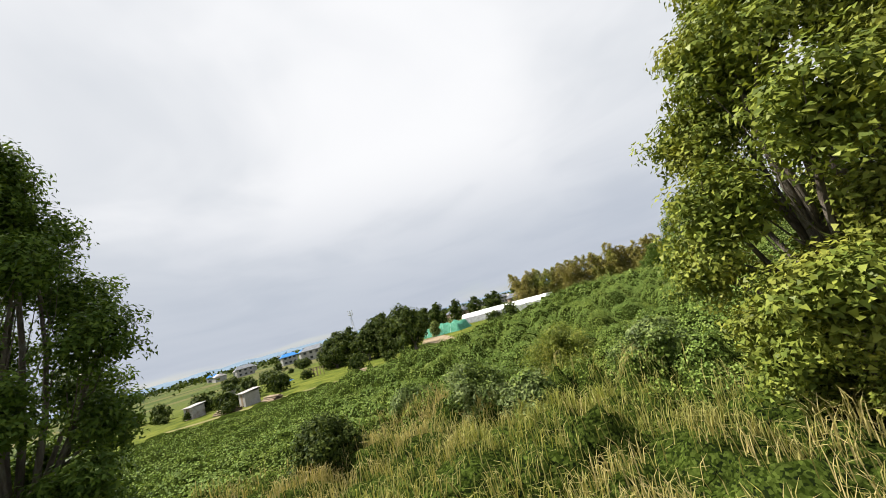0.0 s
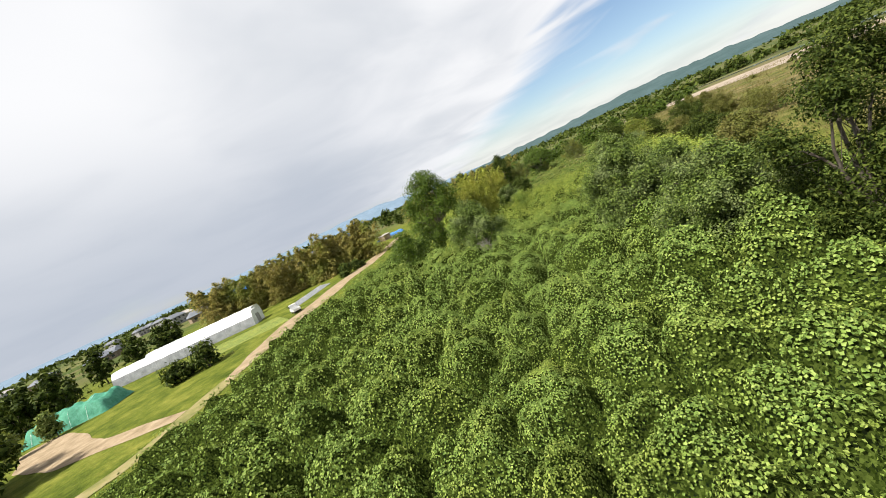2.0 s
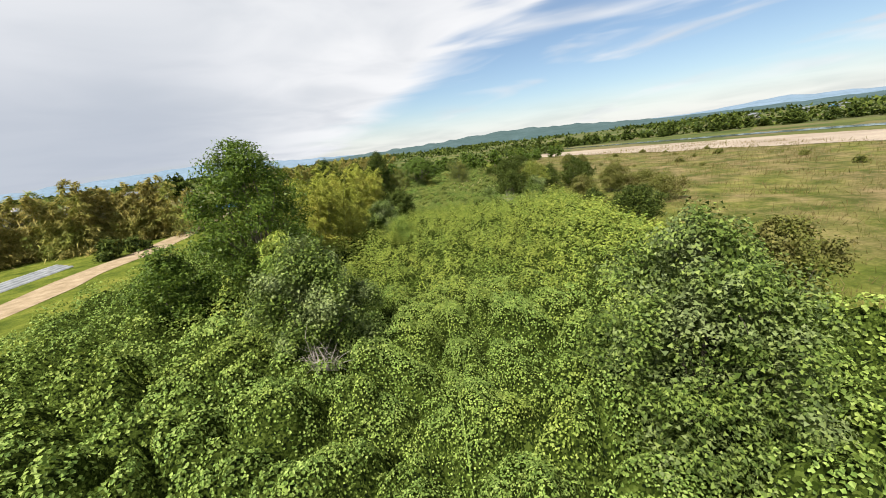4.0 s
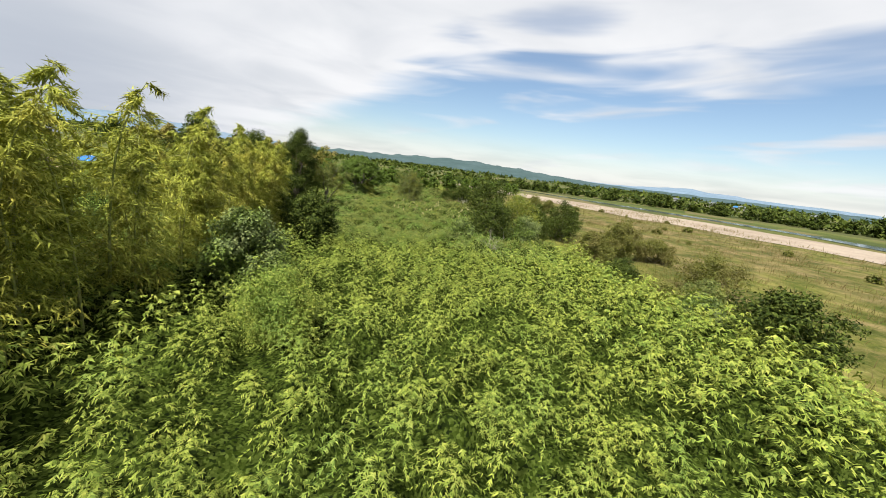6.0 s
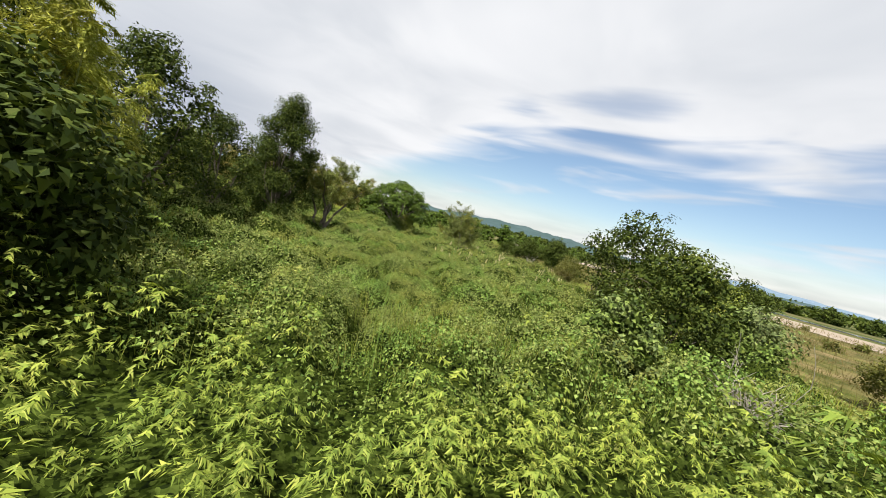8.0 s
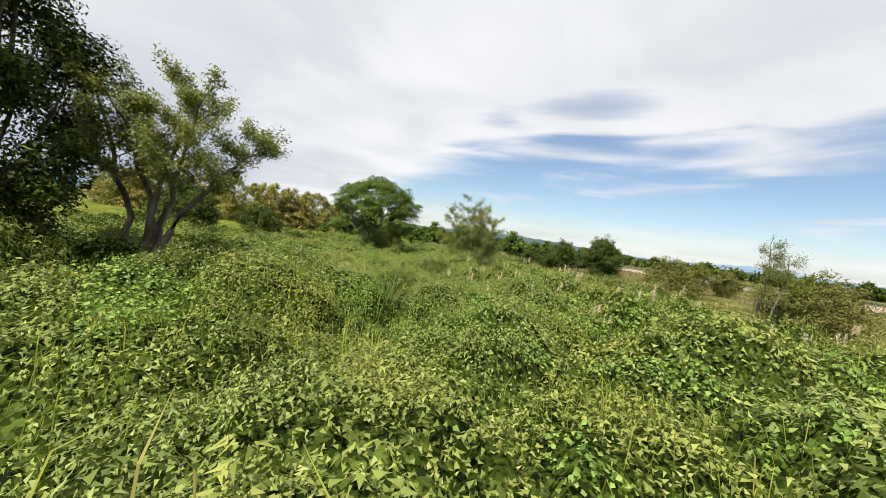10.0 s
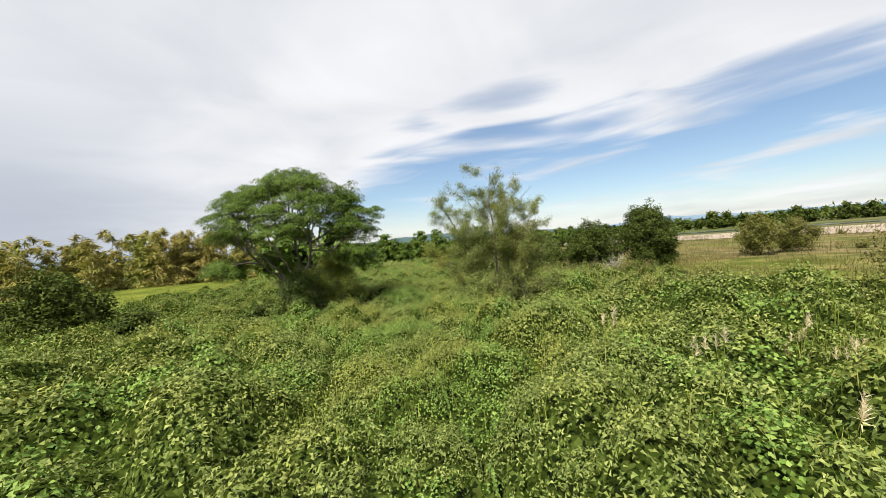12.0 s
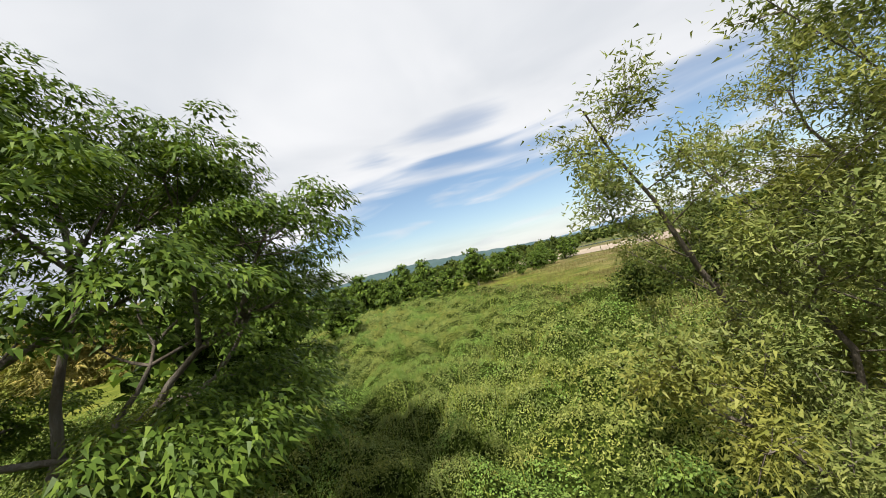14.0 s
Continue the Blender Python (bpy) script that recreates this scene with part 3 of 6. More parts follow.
def sheet(name, xs, ys, zfun, mat, kind, label="", category="", keep=None):
    X, Y = np.meshgrid(xs, ys, indexing="ij")
    v = np.stack([X, Y, zfun(X, Y)], -1).reshape(-1, 3)
    i, j = np.meshgrid(np.arange(len(xs) - 1), np.arange(len(ys) - 1), indexing="ij")
    k = len(ys)
    q = np.stack([i * k + j, (i + 1) * k + j, (i + 1) * k + j + 1, i * k + j + 1], -1).reshape(-1, 4)
    if keep is not None:
        q = q[keep(v[q].mean(1))]
        used, inv = np.unique(q, return_inverse=True)
        v, q = v[used], inv.reshape(-1, 4)
    return tagged(new(name, mesh_np(name, v, q, mats=[mat], smooth_=True)), label, category, kind=kind)


def ribbon(name, line, widths, mat, lift, kind, label, category, n=60):
    """A strip that follows the land along a line."""
    p = np.array(line, float)
    s = np.linspace(0, len(p) - 1, n)
    c = np.stack([np.interp(s, range(len(p)), p[:, k]) for k in (0, 1)], -1)
    for _ in range(6):
        c[1:-1] = (c[:-2] + 2 * c[1:-1] + c[2:]) / 4
    w = np.interp(s, range(len(p)), widths)
    d = unit(np.gradient(c, axis=0))
    nrm = np.stack([-d[:, 1], d[:, 0]], -1)
    cols = np.linspace(-0.5, 0.5, 9)
    wob = 1 + 0.18 * perlin(s[:, None] * 2.3 + 0 * cols, cols * 3 + 9.1, 31)
    xy = c[:, None] + nrm[:, None] * (w[:, None] * cols * wob)[..., None]
    z = land(xy[..., 0], xy[..., 1]) + lift
    v = np.concatenate([xy, z[..., None]], -1).reshape(-1, 3)
    i, j = np.meshgrid(np.arange(n - 1), np.arange(8), indexing="ij")
    q = np.stack([i * 9 + j, (i + 1) * 9 + j, (i + 1) * 9 + j + 1, i * 9 + j + 1], -1).reshape(-1, 4)
    return tagged(new(name, mesh_np(name, v, q, mats=[mat], smooth_=True)), label, category, kind=kind)


sheet("ground", graded(-130, 180, 3.0, 4500), graded(-140, 180, 3.0, 4500), land, M["ground"], "structure", "rough grassland and hay-coloured river meadow", "ground")
ribbon("track", [(-40, -118), (-37, -100), (-34, -87), (-31.5, -72), (-35.5, -59.5)], [1.8, 2.0, 2.2, 2.4, 3.0], M["grass_track"], 0.05, "structure",
       "grass-grown farm track along the bank", "track", 90)
ribbon("road", [(-35.2, -60), (-38, -54), (-42.5, -43), (-48, -22), (-51, -6), (-56, 12), (-66, 40)], [1.6, 3.2, 4.8, 5.4, 5.0, 3.4, 2.6], M["soil"], 0.05, "structure",
       "bare sandy farm track along the bank", "track", 140)
ribbon("road_branch", [(-35, -66), (-48, -70), (-62, -68), (-74, -66)], [2.0, 4.0, 7.0, 4.0], M["soil"], 0.045, "structure", "bare earth yard beside the green sheet", "track", 50)
ribbon("sand_bar", [(30, 190), (58, 150), (85, 112), (108, 82), (128, 45), (140, -10), (150, -90)], [10, 30, 44, 50, 46, 36, 30], M["sand"], 0.10, "structure", "pale dry sand bar of the river", "sand", 90)
ribbon("water", [(70, 220), (130, 150), (165, 95), (172, 40), (175, -20), (190, -120)], [6, 14, 16, 26, 24, 24], M["water"], 0.14, "structure", "thin bright channel of river water", "river", 60)


def hills(name, dist, az_list, el_list, mat, depth, label, jag):
    az = np.radians(np.linspace(az_list[0], az_list[-1], 220))
    el = np.interp(np.degrees(az), az_list, el_list)
    h = dist * np.tan(np.radians(np.maximum(el + jag * perlin(np.degrees(az) / 2.2, 0 * az, 41) * np.clip(el, 0, 1), 0.02)))
    rows = []
    for k, f in enumerate((0.0, 0.35, 0.7, 1.0, 0.6, 0.0)):
        d = dist + depth * (k / 5 - 0.5)
        hh = h * f * (1 + 0.12 * perlin(np.degrees(az) / 1.1, az * 0 + k * 3.7, 42))
        rows.append(np.stack([-np.sin(az) * d, np.cos(az) * d, hh - 3 + 8 * (f > 0)], -1))
    v = np.stack(rows, 1).reshape(-1, 3)
    i, j = np.meshgrid(np.arange(len(az) - 1), np.arange(5), indexing="ij")
    q = np.stack([i * 6 + j, (i + 1) * 6 + j, (i + 1) * 6 + j + 1, i * 6 + j + 1], -1).reshape(-1, 4)
    return tagged(new(name, mesh_np(name, v, q, mats=[mat], smooth_=True)), label, "hills", kind="structure")


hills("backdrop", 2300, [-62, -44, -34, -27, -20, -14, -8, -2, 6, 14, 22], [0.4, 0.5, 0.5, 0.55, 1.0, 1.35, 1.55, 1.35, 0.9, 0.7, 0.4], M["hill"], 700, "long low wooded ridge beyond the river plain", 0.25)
hills("backdrop_mountains", 3600, [-80, -60, -46, -38, -30, 10, 24, 34, 42, 52, 62, 80, 100, 125], [0.5, 0.6, 0.8, 1.2, 0.6, 0.4, 0.9, 1.7, 1.3, 0.8, 0.5, 0.6, 0.8, 0.5], M["far_hill"], 900, "distant mountains, pale blue with painted haze", 0.2)

# ------------------------------------------------------------- growth that covers the bank
LINE_Y, LINE_X = [-100, -92, -86, -78, -50, -20, 0, 40, 70], [22, 16, 10, 6, 3, 2, -1, -3, -3]


def aside(x, y):
    return np.hypot(x - np.interp(y, LINE_Y, LINE_X), np.maximum(0, -97 - y) + np.maximum(0, y - 60))


def normal_of(f, x, y, e=0.12):
    return unit(np.stack([(f(x - e, y) - f(x + e, y)) / (2 * e), (f(x, y - e) - f(x, y + e)) / (2 * e), np.ones_like(x)], -1))


def zones(x, y):
    """Shares of creeper, dwarf bamboo, tall weeds and dry grass at a place."""
    yy = y + 5 * perlin(x / 8, y / 8, 21)
    thick = smooth((yy + 53) / 6) * smooth((-9 - yy) / 9) * smooth((x + 13 + 2 * perlin(y / 4, x * 0, 22)) / 3)
    dry = smooth((-85.5 - yy + 0.35 * (x - 12)) / 3) * smooth((x - 4) / 5)
    weeds = smooth((yy + 17) / 9)
    kud = np.clip(1 - thick - weeds - dry, 0, 1)
    return kud, thick, weeds, dry


def spread(rng, box, n, weight):
    x, y = rng.uniform(box[0], box[1], n), rng.uniform(box[2], box[3], n)
    k = rng.random(n) < weight(x, y)
    return x[k], y[k]


def strew(rng, y0, y1, n, near, weight):
    """Places along the line of the bank, thinning out to both sides."""
    d = np.linspace(0, 46, 300)
    f = np.cumsum(1 / (0.62 + d / near) ** 2)
    y = rng.uniform(y0, y1, n)
    x = np.interp(y, LINE_Y, LINE_X) + np.interp(rng.random(n) * f[-1], f, d) * rng.choice([-1, 1], n)
    k = rng.random(n) < weight(x, y)
    return x[k], y[k]


def lod(x, y, near=7.0):
    d = np.maximum(aside(x, y) - near, 0)
    return 1 + d / 11.0


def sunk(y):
    """How far the dark shade sheet lies under the top of the leaves."""
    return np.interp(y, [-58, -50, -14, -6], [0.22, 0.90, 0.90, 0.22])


# a dark sheet puts shade into the gaps between leaves
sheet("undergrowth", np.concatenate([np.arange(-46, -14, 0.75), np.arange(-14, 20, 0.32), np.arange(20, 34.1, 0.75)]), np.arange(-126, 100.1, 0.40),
      lambda x, y: np.maximum(canopy(x, y) - sunk(y) * np.clip(bank(x, y) * 3, 0, 1) - 0.03, land(x, y) + 0.14 * bank(x, y)), M["gap_shade"], "stuff",
      "sheet under the green cover, coloured dark as shade between leaves", "undergrowth", keep=lambda c: bank(c[:, 0], c[:, 1]) > 0.10)


def crown_of(x, y):
    """How far a place lies on top of a cushion: few leaves in the creases."""
    return np.clip(2.6 * cushions(x, y) / relief(y) - 0.10, 0.06, 1)


def creeper():
    rng = np.random.default_rng(101)
    x, y = strew(rng, -124, -6, 960000, 14.0, lambda x, y: zones(x, y)[0] * np.clip(bank(x, y) * 4 - 0.2, 0, 1))
    x, y = x[k := rng.random(len(x)) < crown_of(x, y)], y[k]
    s = 0.62 + aside(x, y) / 14.0
    size = rng.uniform(0.066, 0.115, len(x)) * np.minimum(s, 1.45)
    z = canopy(x, y) + rng.uniform(-0.10, 0.04, len(x)) * np.sqrt(s)
    nrm = normal_of(canopy, x, y) + rng.normal(size=(len(x), 3)) * 0.30
    v, q = kites(rng, np.stack([x, y, z], -1), nrm, size, size * rng.uniform(0.75, 1.0, len(x)), 0.22)
    tagged(new("creeper_leaves", mesh_np("creeper_leaves", v, q, mats=[M["kudzu"]])), "dense broad-leaved green creeper smothering the bank", "creeper", kind="stuff")


def sprigs(rng, x, y, z, h, r, twigs, per, length, slim, up=0.30):
    """Bushy shoots: a leaning stem, twigs all round that arch outwards, and leaves along the twigs."""
    n = len(x)
    lean = rng.normal(size=(n, 3)) * 0.16
    lean[:, 2] = 1
    t = (np.arange(twigs) + 0.5) / twigs
    ang = (np.arange(twigs) * 2.39996)[None] + rng.uniform(0, 6.28, n)[:, None] + rng.normal(size=(n, twigs)) * 0.3
    t = np.clip(t[None] + rng.normal(size=(n, twigs)) * 0.05, 0, 1)
    out = np.stack([np.cos(ang), np.sin(ang), 0 * ang], -1)
    root = np.stack([x, y, z], -1)[:, None] + lean[:, None] * (h[:, None] * (0.12 + 0.88 * t))[..., None]
    reach = r[:, None] * (1.05 - 0.80 * t ** 1.5) * rng.uniform(0.75, 1.2, (n, twigs))
    u = rng.uniform(0.2, 1.0, (n, twigs, per))
    rise = (up + 0.6 * t)[..., None] * u - 0.75 * u ** 2
    pos = root[:, :, None] + out[:, :, None] * (reach[..., None] * u)[..., None]
    pos[..., 2] += reach[..., None] * rise
    side = np.stack([-out[..., 1], out[..., 0], 0 * ang], -1)[:, :, None] * rng.choice([-1.0, 1.0], (n, twigs, per))[..., None]
    along = out[:, :, None] * 0.7 + side * 0.65 + np.array([0, 0, 1.0]) * ((0.5 * t - 0.15)[..., None] - 0.45 * u)[..., None] + rng.normal(size=pos.shape) * 0.22
    nrm = np.array([0, 0, 1.0]) + out[:, :, None] * 0.45 + rng.normal(size=pos.shape) * 0.28
    L = np.broadcast_to(length[:, None, None], u.shape) * rng.uniform(0.7, 1.25, u.shape)
    k = u.size
    return leaves(rng, pos.reshape(k, 3), nrm.reshape(k, 3), L.ravel(), L.ravel() * slim * rng.uniform(0.8, 1.2, k), 0.22, 0.08, unit(along.reshape(k, 3)))


def thicket():
    """Leafy shoots heaped into bushes, with dark gaps between them."""
    rng = np.random.default_rng(102)

    def share(x, y):
        return zones(x, y)[1] * np.clip(bank(x, y) * 3 - 0.2, 0, 1)
    gx, gy = np.meshgrid(np.arange(-15, 27, 0.74), np.arange(-58, -4, 0.74), indexing="ij")
    x, y = gx.ravel() + rng.uniform(-0.33, 0.33, gx.size), gy.ravel() + rng.uniform(-0.33, 0.33, gx.size)
    k = rng.random(gx.size) < share(x, y) * 0.88
    x, y = x[k], y[k]
    g = lod(x, y, 8)
    tall = 1.20 + 0.45 * perlin(x / 1.9, y / 1.9, 33) + 0.30 * perlin(x / 6, y / 6, 34)
    h = np.clip(tall + rng.normal(size=len(x)) * 0.42, 0.5, 2.6)
    r = 0.34 + 0.10 * rng.random(len(x)) + 0.14 * h
    z = canopy(x, y) - 0.90
    near = aside(x, y) < 7
    made = [sprigs(rng, x[k], y[k], z[k], h[k], r[k], tw, per, size * g[k] ** 0.5, slim) for k, tw, per, size, slim in ((near, 22, 17, 0.088, 0.30), (~near, 14, 8, 0.155, 0.34))]
    v, q = join(made)
    tagged(new("dwarf_bamboo_thicket", mesh_np("dwarf_bamboo_thicket", v, q, mats=[M["dwarf_bamboo"]])), "dense thicket of bright green dwarf bamboo shoots", "bamboo thicket", kind="stuff")


def weeds():
    rng = np.random.default_rng(103)

    def w(x, y):
        return zones(x, y)[2] * np.clip(bank(x, y) * 4 - 0.2, 0, 1)
    x, y = strew(rng, -26, 92, 1350000, 7.0, w)
    x, y = x[k := rng.random(len(x)) < crown_of(x, y)], y[k]
    s = 0.62 + aside(x, y) / 7.0
    patch = perlin(x / 3.4, y / 3.4, 51) + 0.5 * perlin(x / 1.2, y / 1.2, 52)
    broad = patch > 0.22
    pos = np.stack([x, y, canopy(x, y) + rng.uniform(-0.14, 0.08, len(x)) * np.sqrt(s) + 0.05 * broad], -1)
    nrm = normal_of(canopy, x, y) + rng.normal(size=(len(x), 3)) * np.where(broad, 0.30, 0.45)[:, None]
    size = rng.uniform(0.040, 0.074, len(x)) * np.minimum(s, 1.7)
    k = ~broad
    v, q = leaves(rng, pos[k], nrm[k], size[k] * 1.1, size[k] * rng.uniform(0.48, 0.8, k.sum()), 0.25, 0.12)
    # upright leafy plants that stand out of the cover
    px, py = spread(rng, (-20, 24, -20, 66), 9000, lambda x, y: w(x, y) / lod(x, y, 6) * np.clip(0.35 - 1.6 * perlin(x / 3.4, y / 3.4, 51), 0.05, 1))
    g = lod(px, py, 6)
    shoots = sprigs(rng, px, py, canopy(px, py) - 0.12, rng.uniform(0.18, 0.52, len(px)) * g ** 0.3, rng.uniform(0.16, 0.32, len(px)) * g ** 0.5, 9, 7, 0.062 * g ** 0.7, 0.36)
    v, q = join([(v, q), shoots])
    tagged(new("weed_leaves", mesh_np("weed_leaves", v, q, mats=[M["weed"]])), "knee-high tangle of small-leaved green weeds", "weeds", kind="stuff")
    k = broad & (rng.random(len(x)) < 0.75)
    v, q = kites(rng, pos[k], nrm[k], size[k] * 1.0, size[k] * rng.uniform(0.8, 1.0, k.sum()))
    tagged(new("creeper_patches", mesh_np("creeper_patches", v, q, mats=[M["broad"]])), "patches of light green broad-leaved creeper", "creeper", kind="stuff")
    x, y = spread(rng, (-34, 28, -22, 78), 300000, lambda x, y: w(x, y) / lod(x, y, 5) ** 2 * np.clip(0.15 + 2.2 * perlin(x / 4.2, y / 4.2, 53), 0.02, 1))
    n = len(x)
    a = rng.uniform(0, 2 * np.pi, n)
    h = rng.uniform(0.30, 0.75, n) * (0.8 + 0.2 * lod(x, y))
    v, q = blades(rng, np.stack([x, y, canopy(x, y) - 0.25], -1), np.stack([np.cos(a), np.sin(a), 0 * a], -1), h, 0.010 * lod(x, y), rng.uniform(0.3, 0.95, n))
    tagged(new("tall_grass", mesh_np("tall_grass", v, q, mats=[M["blade"]])), "tall arching green grass blades among weeds", "grass", kind="stuff")


def meadow():
    rng = np.random.default_rng(104)
    x, y = spread(rng, (16, 110, -100, 120), 420000, lambda x, y: (1 - np.clip(bank(x, y) * 2, 0, 1)) * np.clip(0.45 + 1.2 * perlin(x / 9, y / 9, 61), 0.08, 1) / (1 + np.maximum(x - 14, 0) / 14) ** 1.5)
    n = len(x)
    far = 1 + np.maximum(x - 14, 0) / 26
    h = rng.uniform(0.25, 0.75, n) * np.sqrt(far)
    up = unit(rng.normal(size=(n, 3)) * 0.45 + np.array([0, 0, 1.0]))
    flat_ = rng.normal(size=(n, 3)) * np.array([1, 1, 0.25])
    v1 = leaves(rng, np.stack([x, y, land(x, y) - 0.05], -1), flat_, h, 0.030 * far, 0.2, 0.0, up)
    tagged(new("meadow_grass", mesh_np("meadow_grass", *v1, mats=[M["hay"]])), "hay-coloured dry meadow grass with green patches", "grass", kind="stuff")
    x, y = spread(rng, (2, 30, -102, -80), 55000, lambda x, y: zones(x, y)[3] * np.clip(0.5 + perlin(x / 2, y / 2, 62), 0.1, 1))
    n = len(x)
    a = rng.uniform(0, 2 * np.pi, n)
    h = rng.uniform(0.4, 0.95, n)
    v2 = blades(rng, np.stack([x, y, canopy(x, y) - 0.3], -1), np.stack([np.cos(a), np.sin(a), 0 * a], -1), h, 0.022, rng.uniform(0.15, 0.8, n))
    x, y = spread(rng, (5, 34, 22, 84), 60000, lambda x, y: smooth((x - 7 + 4 * perlin(y / 6, x / 6, 64)) / 6) * np.clip(0.35 + 1.6 * perlin(x / 4.5, y / 4.5, 63), 0, 1))
    n = len(x)
    a = rng.uniform(0, 2 * np.pi, n)
    v3 = blades(rng, np.stack([x, y, canopy(x, y) - 0.2], -1), np.stack([np.cos(a), np.sin(a), 0 * a], -1), rng.uniform(0.35, 0.8, n), 0.020, rng.uniform(0.3, 0.95, n))
    tagged(new("slope_grass", mesh_np("slope_grass", *v3, mats=[M["hay"]])), "tan and olive grass on the slope above the meadow", "grass", kind="stuff")
    tagged(new("dry_grass", mesh_np("dry_grass", *v2, mats=[M["dry"]])), "tall hay-coloured dry grass at the bank foot", "grass", kind="stuff")


creeper()
thicket()
weeds()
meadow()


# ------------------------------------------------------------- trees and shrubs
def tree(name, label, category, x, y, h, r, leaf, seed, base=0.3, lobes=9, clumps=16, per=40, size=0.13, slim=0.5, rc=0.34, trunk=0.16, stems=1, droop=0.3, flat=1.0, hang=0.0, sink=0.1, group="",
         bark="bark", lean=(0, 0), loose=1.0, core=0.0, heart=0.42):
    """A tree or shrub: stems, limbs to each bough, twigs to each clump, and leaves in clumps."""
    rng = np.random.default_rng(seed)
    z0 = float(land(x, y)) - sink
    root = thing(name, (x, y, z0), label, category, group)
    cb = h * base
    u = (np.arange(lobes) + 0.5) / lobes
    ang = np.arange(lobes) * 2.39996 + rng.uniform(0, 6)
    lr = r * rng.uniform(0.34, 0.50, lobes) * (9 / lobes) ** 0.25
    prof = np.sqrt(np.clip(1 - (2 * np.clip(u, 0.0, 1) - 0.85) ** 2 * 0.9, 0.05, 1))
    rad = np.maximum(r * prof * rng.uniform(0.75, 1.0, lobes) - lr * 0.8, 0)
    low, high = cb + lr.mean() * 0.5, h - lr.mean() * 0.75
    C = np.stack([np.cos(ang) * rad + lean[0] * u * h, np.sin(ang) * rad + lean[1] * u * h, low + (high - low) * u], -1)
    stem_v, limb_v, twig_v, P, O = [], [], [], [], []
    fork = np.array([lean[0] * h * 0.15, lean[1] * h * 0.15, max(cb * 0.75, h * 0.12)])
    feet = []
    for s in range(stems):
        a = s * 6.283 / stems + rng.uniform(0, 1)
        foot = np.array([np.cos(a), np.sin(a), 0]) * (0.0 if stems == 1 else trunk * 2.2)
        top = fork + np.array([np.cos(a), np.sin(a), 0]) * (0.0 if stems == 1 else r * 0.22)
        line = curve(foot, top, 0.0, 6, rng, 0.05)
        stem_v.append(tube(line, trunk * np.array([1.5, 1.08, 0.95, 0.9, 0.84, 0.78]) / stems ** 0.35, 7))
        feet.append(top)
    for i in range(lobes):
        start = feet[i % stems]
        line = curve(start, C[i], 0.12 * np.linalg.norm(C[i] - start) * (0.3 if hang else 1), 6, rng, 0.10)
        if size < 0.25 or i % 2 == 0:
            limb_v.append(tube(line, np.linspace(trunk * 0.55, trunk * 0.14, 6) / stems ** 0.35, 3 if size > 0.25 else 5))
        d = unit(rng.normal(size=(clumps, 3)) + np.array([0, 0, 0.35]))
        d[:, 2] *= flat
        c = C[i] + d * (lr[i] * rng.uniform(0.62, 1.0, clumps) * loose)[:, None]
        c[:, 2] = np.maximum(c[:, 2], 0.25)
        for k in range(0, clumps, (8 if heart else 3) if size < 0.25 else clumps - 1):
            j = rng.integers(2, 6)
            twig_v.append(tube(curve(line[j], c[k], 0.05, 4, rng, 0.12), np.linspace(trunk * 0.12, trunk * 0.03, 4), 3))
        P.append(c)
        O.append(d)
    P, O = np.concatenate(P), np.concatenate(O)
    per = int(per * 0.75)
    k = np.repeat(np.arange(len(P)), per)
    n = len(k)
    ball = unit(rng.normal(size=(n, 3))) * rng.random((n, 1)) ** 0.5
    off = ball * rc * 1.25 * np.array([1, 1, 0.75])
    off[:, 2] -= hang * np.abs(rng.normal(size=n)) * rc * 2
    pos = P[k] + off
    nrm = O[k] * 0.35 + ball * 0.7 + np.array([0, 0, 0.45]) + rng.normal(size=(n, 3)) * 0.4
    L = rng.uniform(0.75, 1.3, n) * size * 1.35
    along = unit(rng.normal(size=(n, 3)) + ball * 0.6 + np.array([0, 0, -droop - hang]))
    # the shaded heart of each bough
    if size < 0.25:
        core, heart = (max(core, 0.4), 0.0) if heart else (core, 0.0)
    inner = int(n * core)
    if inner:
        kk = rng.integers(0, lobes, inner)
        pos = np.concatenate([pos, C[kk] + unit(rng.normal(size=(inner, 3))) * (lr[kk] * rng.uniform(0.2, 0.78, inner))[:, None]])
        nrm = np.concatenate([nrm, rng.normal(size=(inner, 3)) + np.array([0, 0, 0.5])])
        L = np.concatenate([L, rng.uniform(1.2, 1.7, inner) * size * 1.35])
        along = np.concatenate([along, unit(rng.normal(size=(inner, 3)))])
    pos[:, 2] = np.maximum(pos[:, 2], 0.1)
    v, q = leaves(rng, pos, nrm, L, L * slim * rng.uniform(0.85, 1.15, len(L)) * 1.15, droop * 0.6, 0.12, along)
    for s in stem_v:
        child("trunk", mesh_np("trunk", *s, mats=[M[bark]], smooth_=True), root)
    if size < 0.25:
        for s in limb_v:
            child("limb", mesh_np("limb", *s, mats=[M[bark]], smooth_=True), root)
    else:
        tagged(child("limb_growth", mesh_np("limb_growth", *join(limb_v), mats=[M[bark]], smooth_=True), root), kind="stuff")
    tagged(child("twig_growth", mesh_np("twig_growth", *join(twig_v), mats=[M[bark]], smooth_=True), root), kind="stuff")
    tagged(child("crown", mesh_np("crown", v, q, mats=[M[leaf]]), root), kind="stuff")
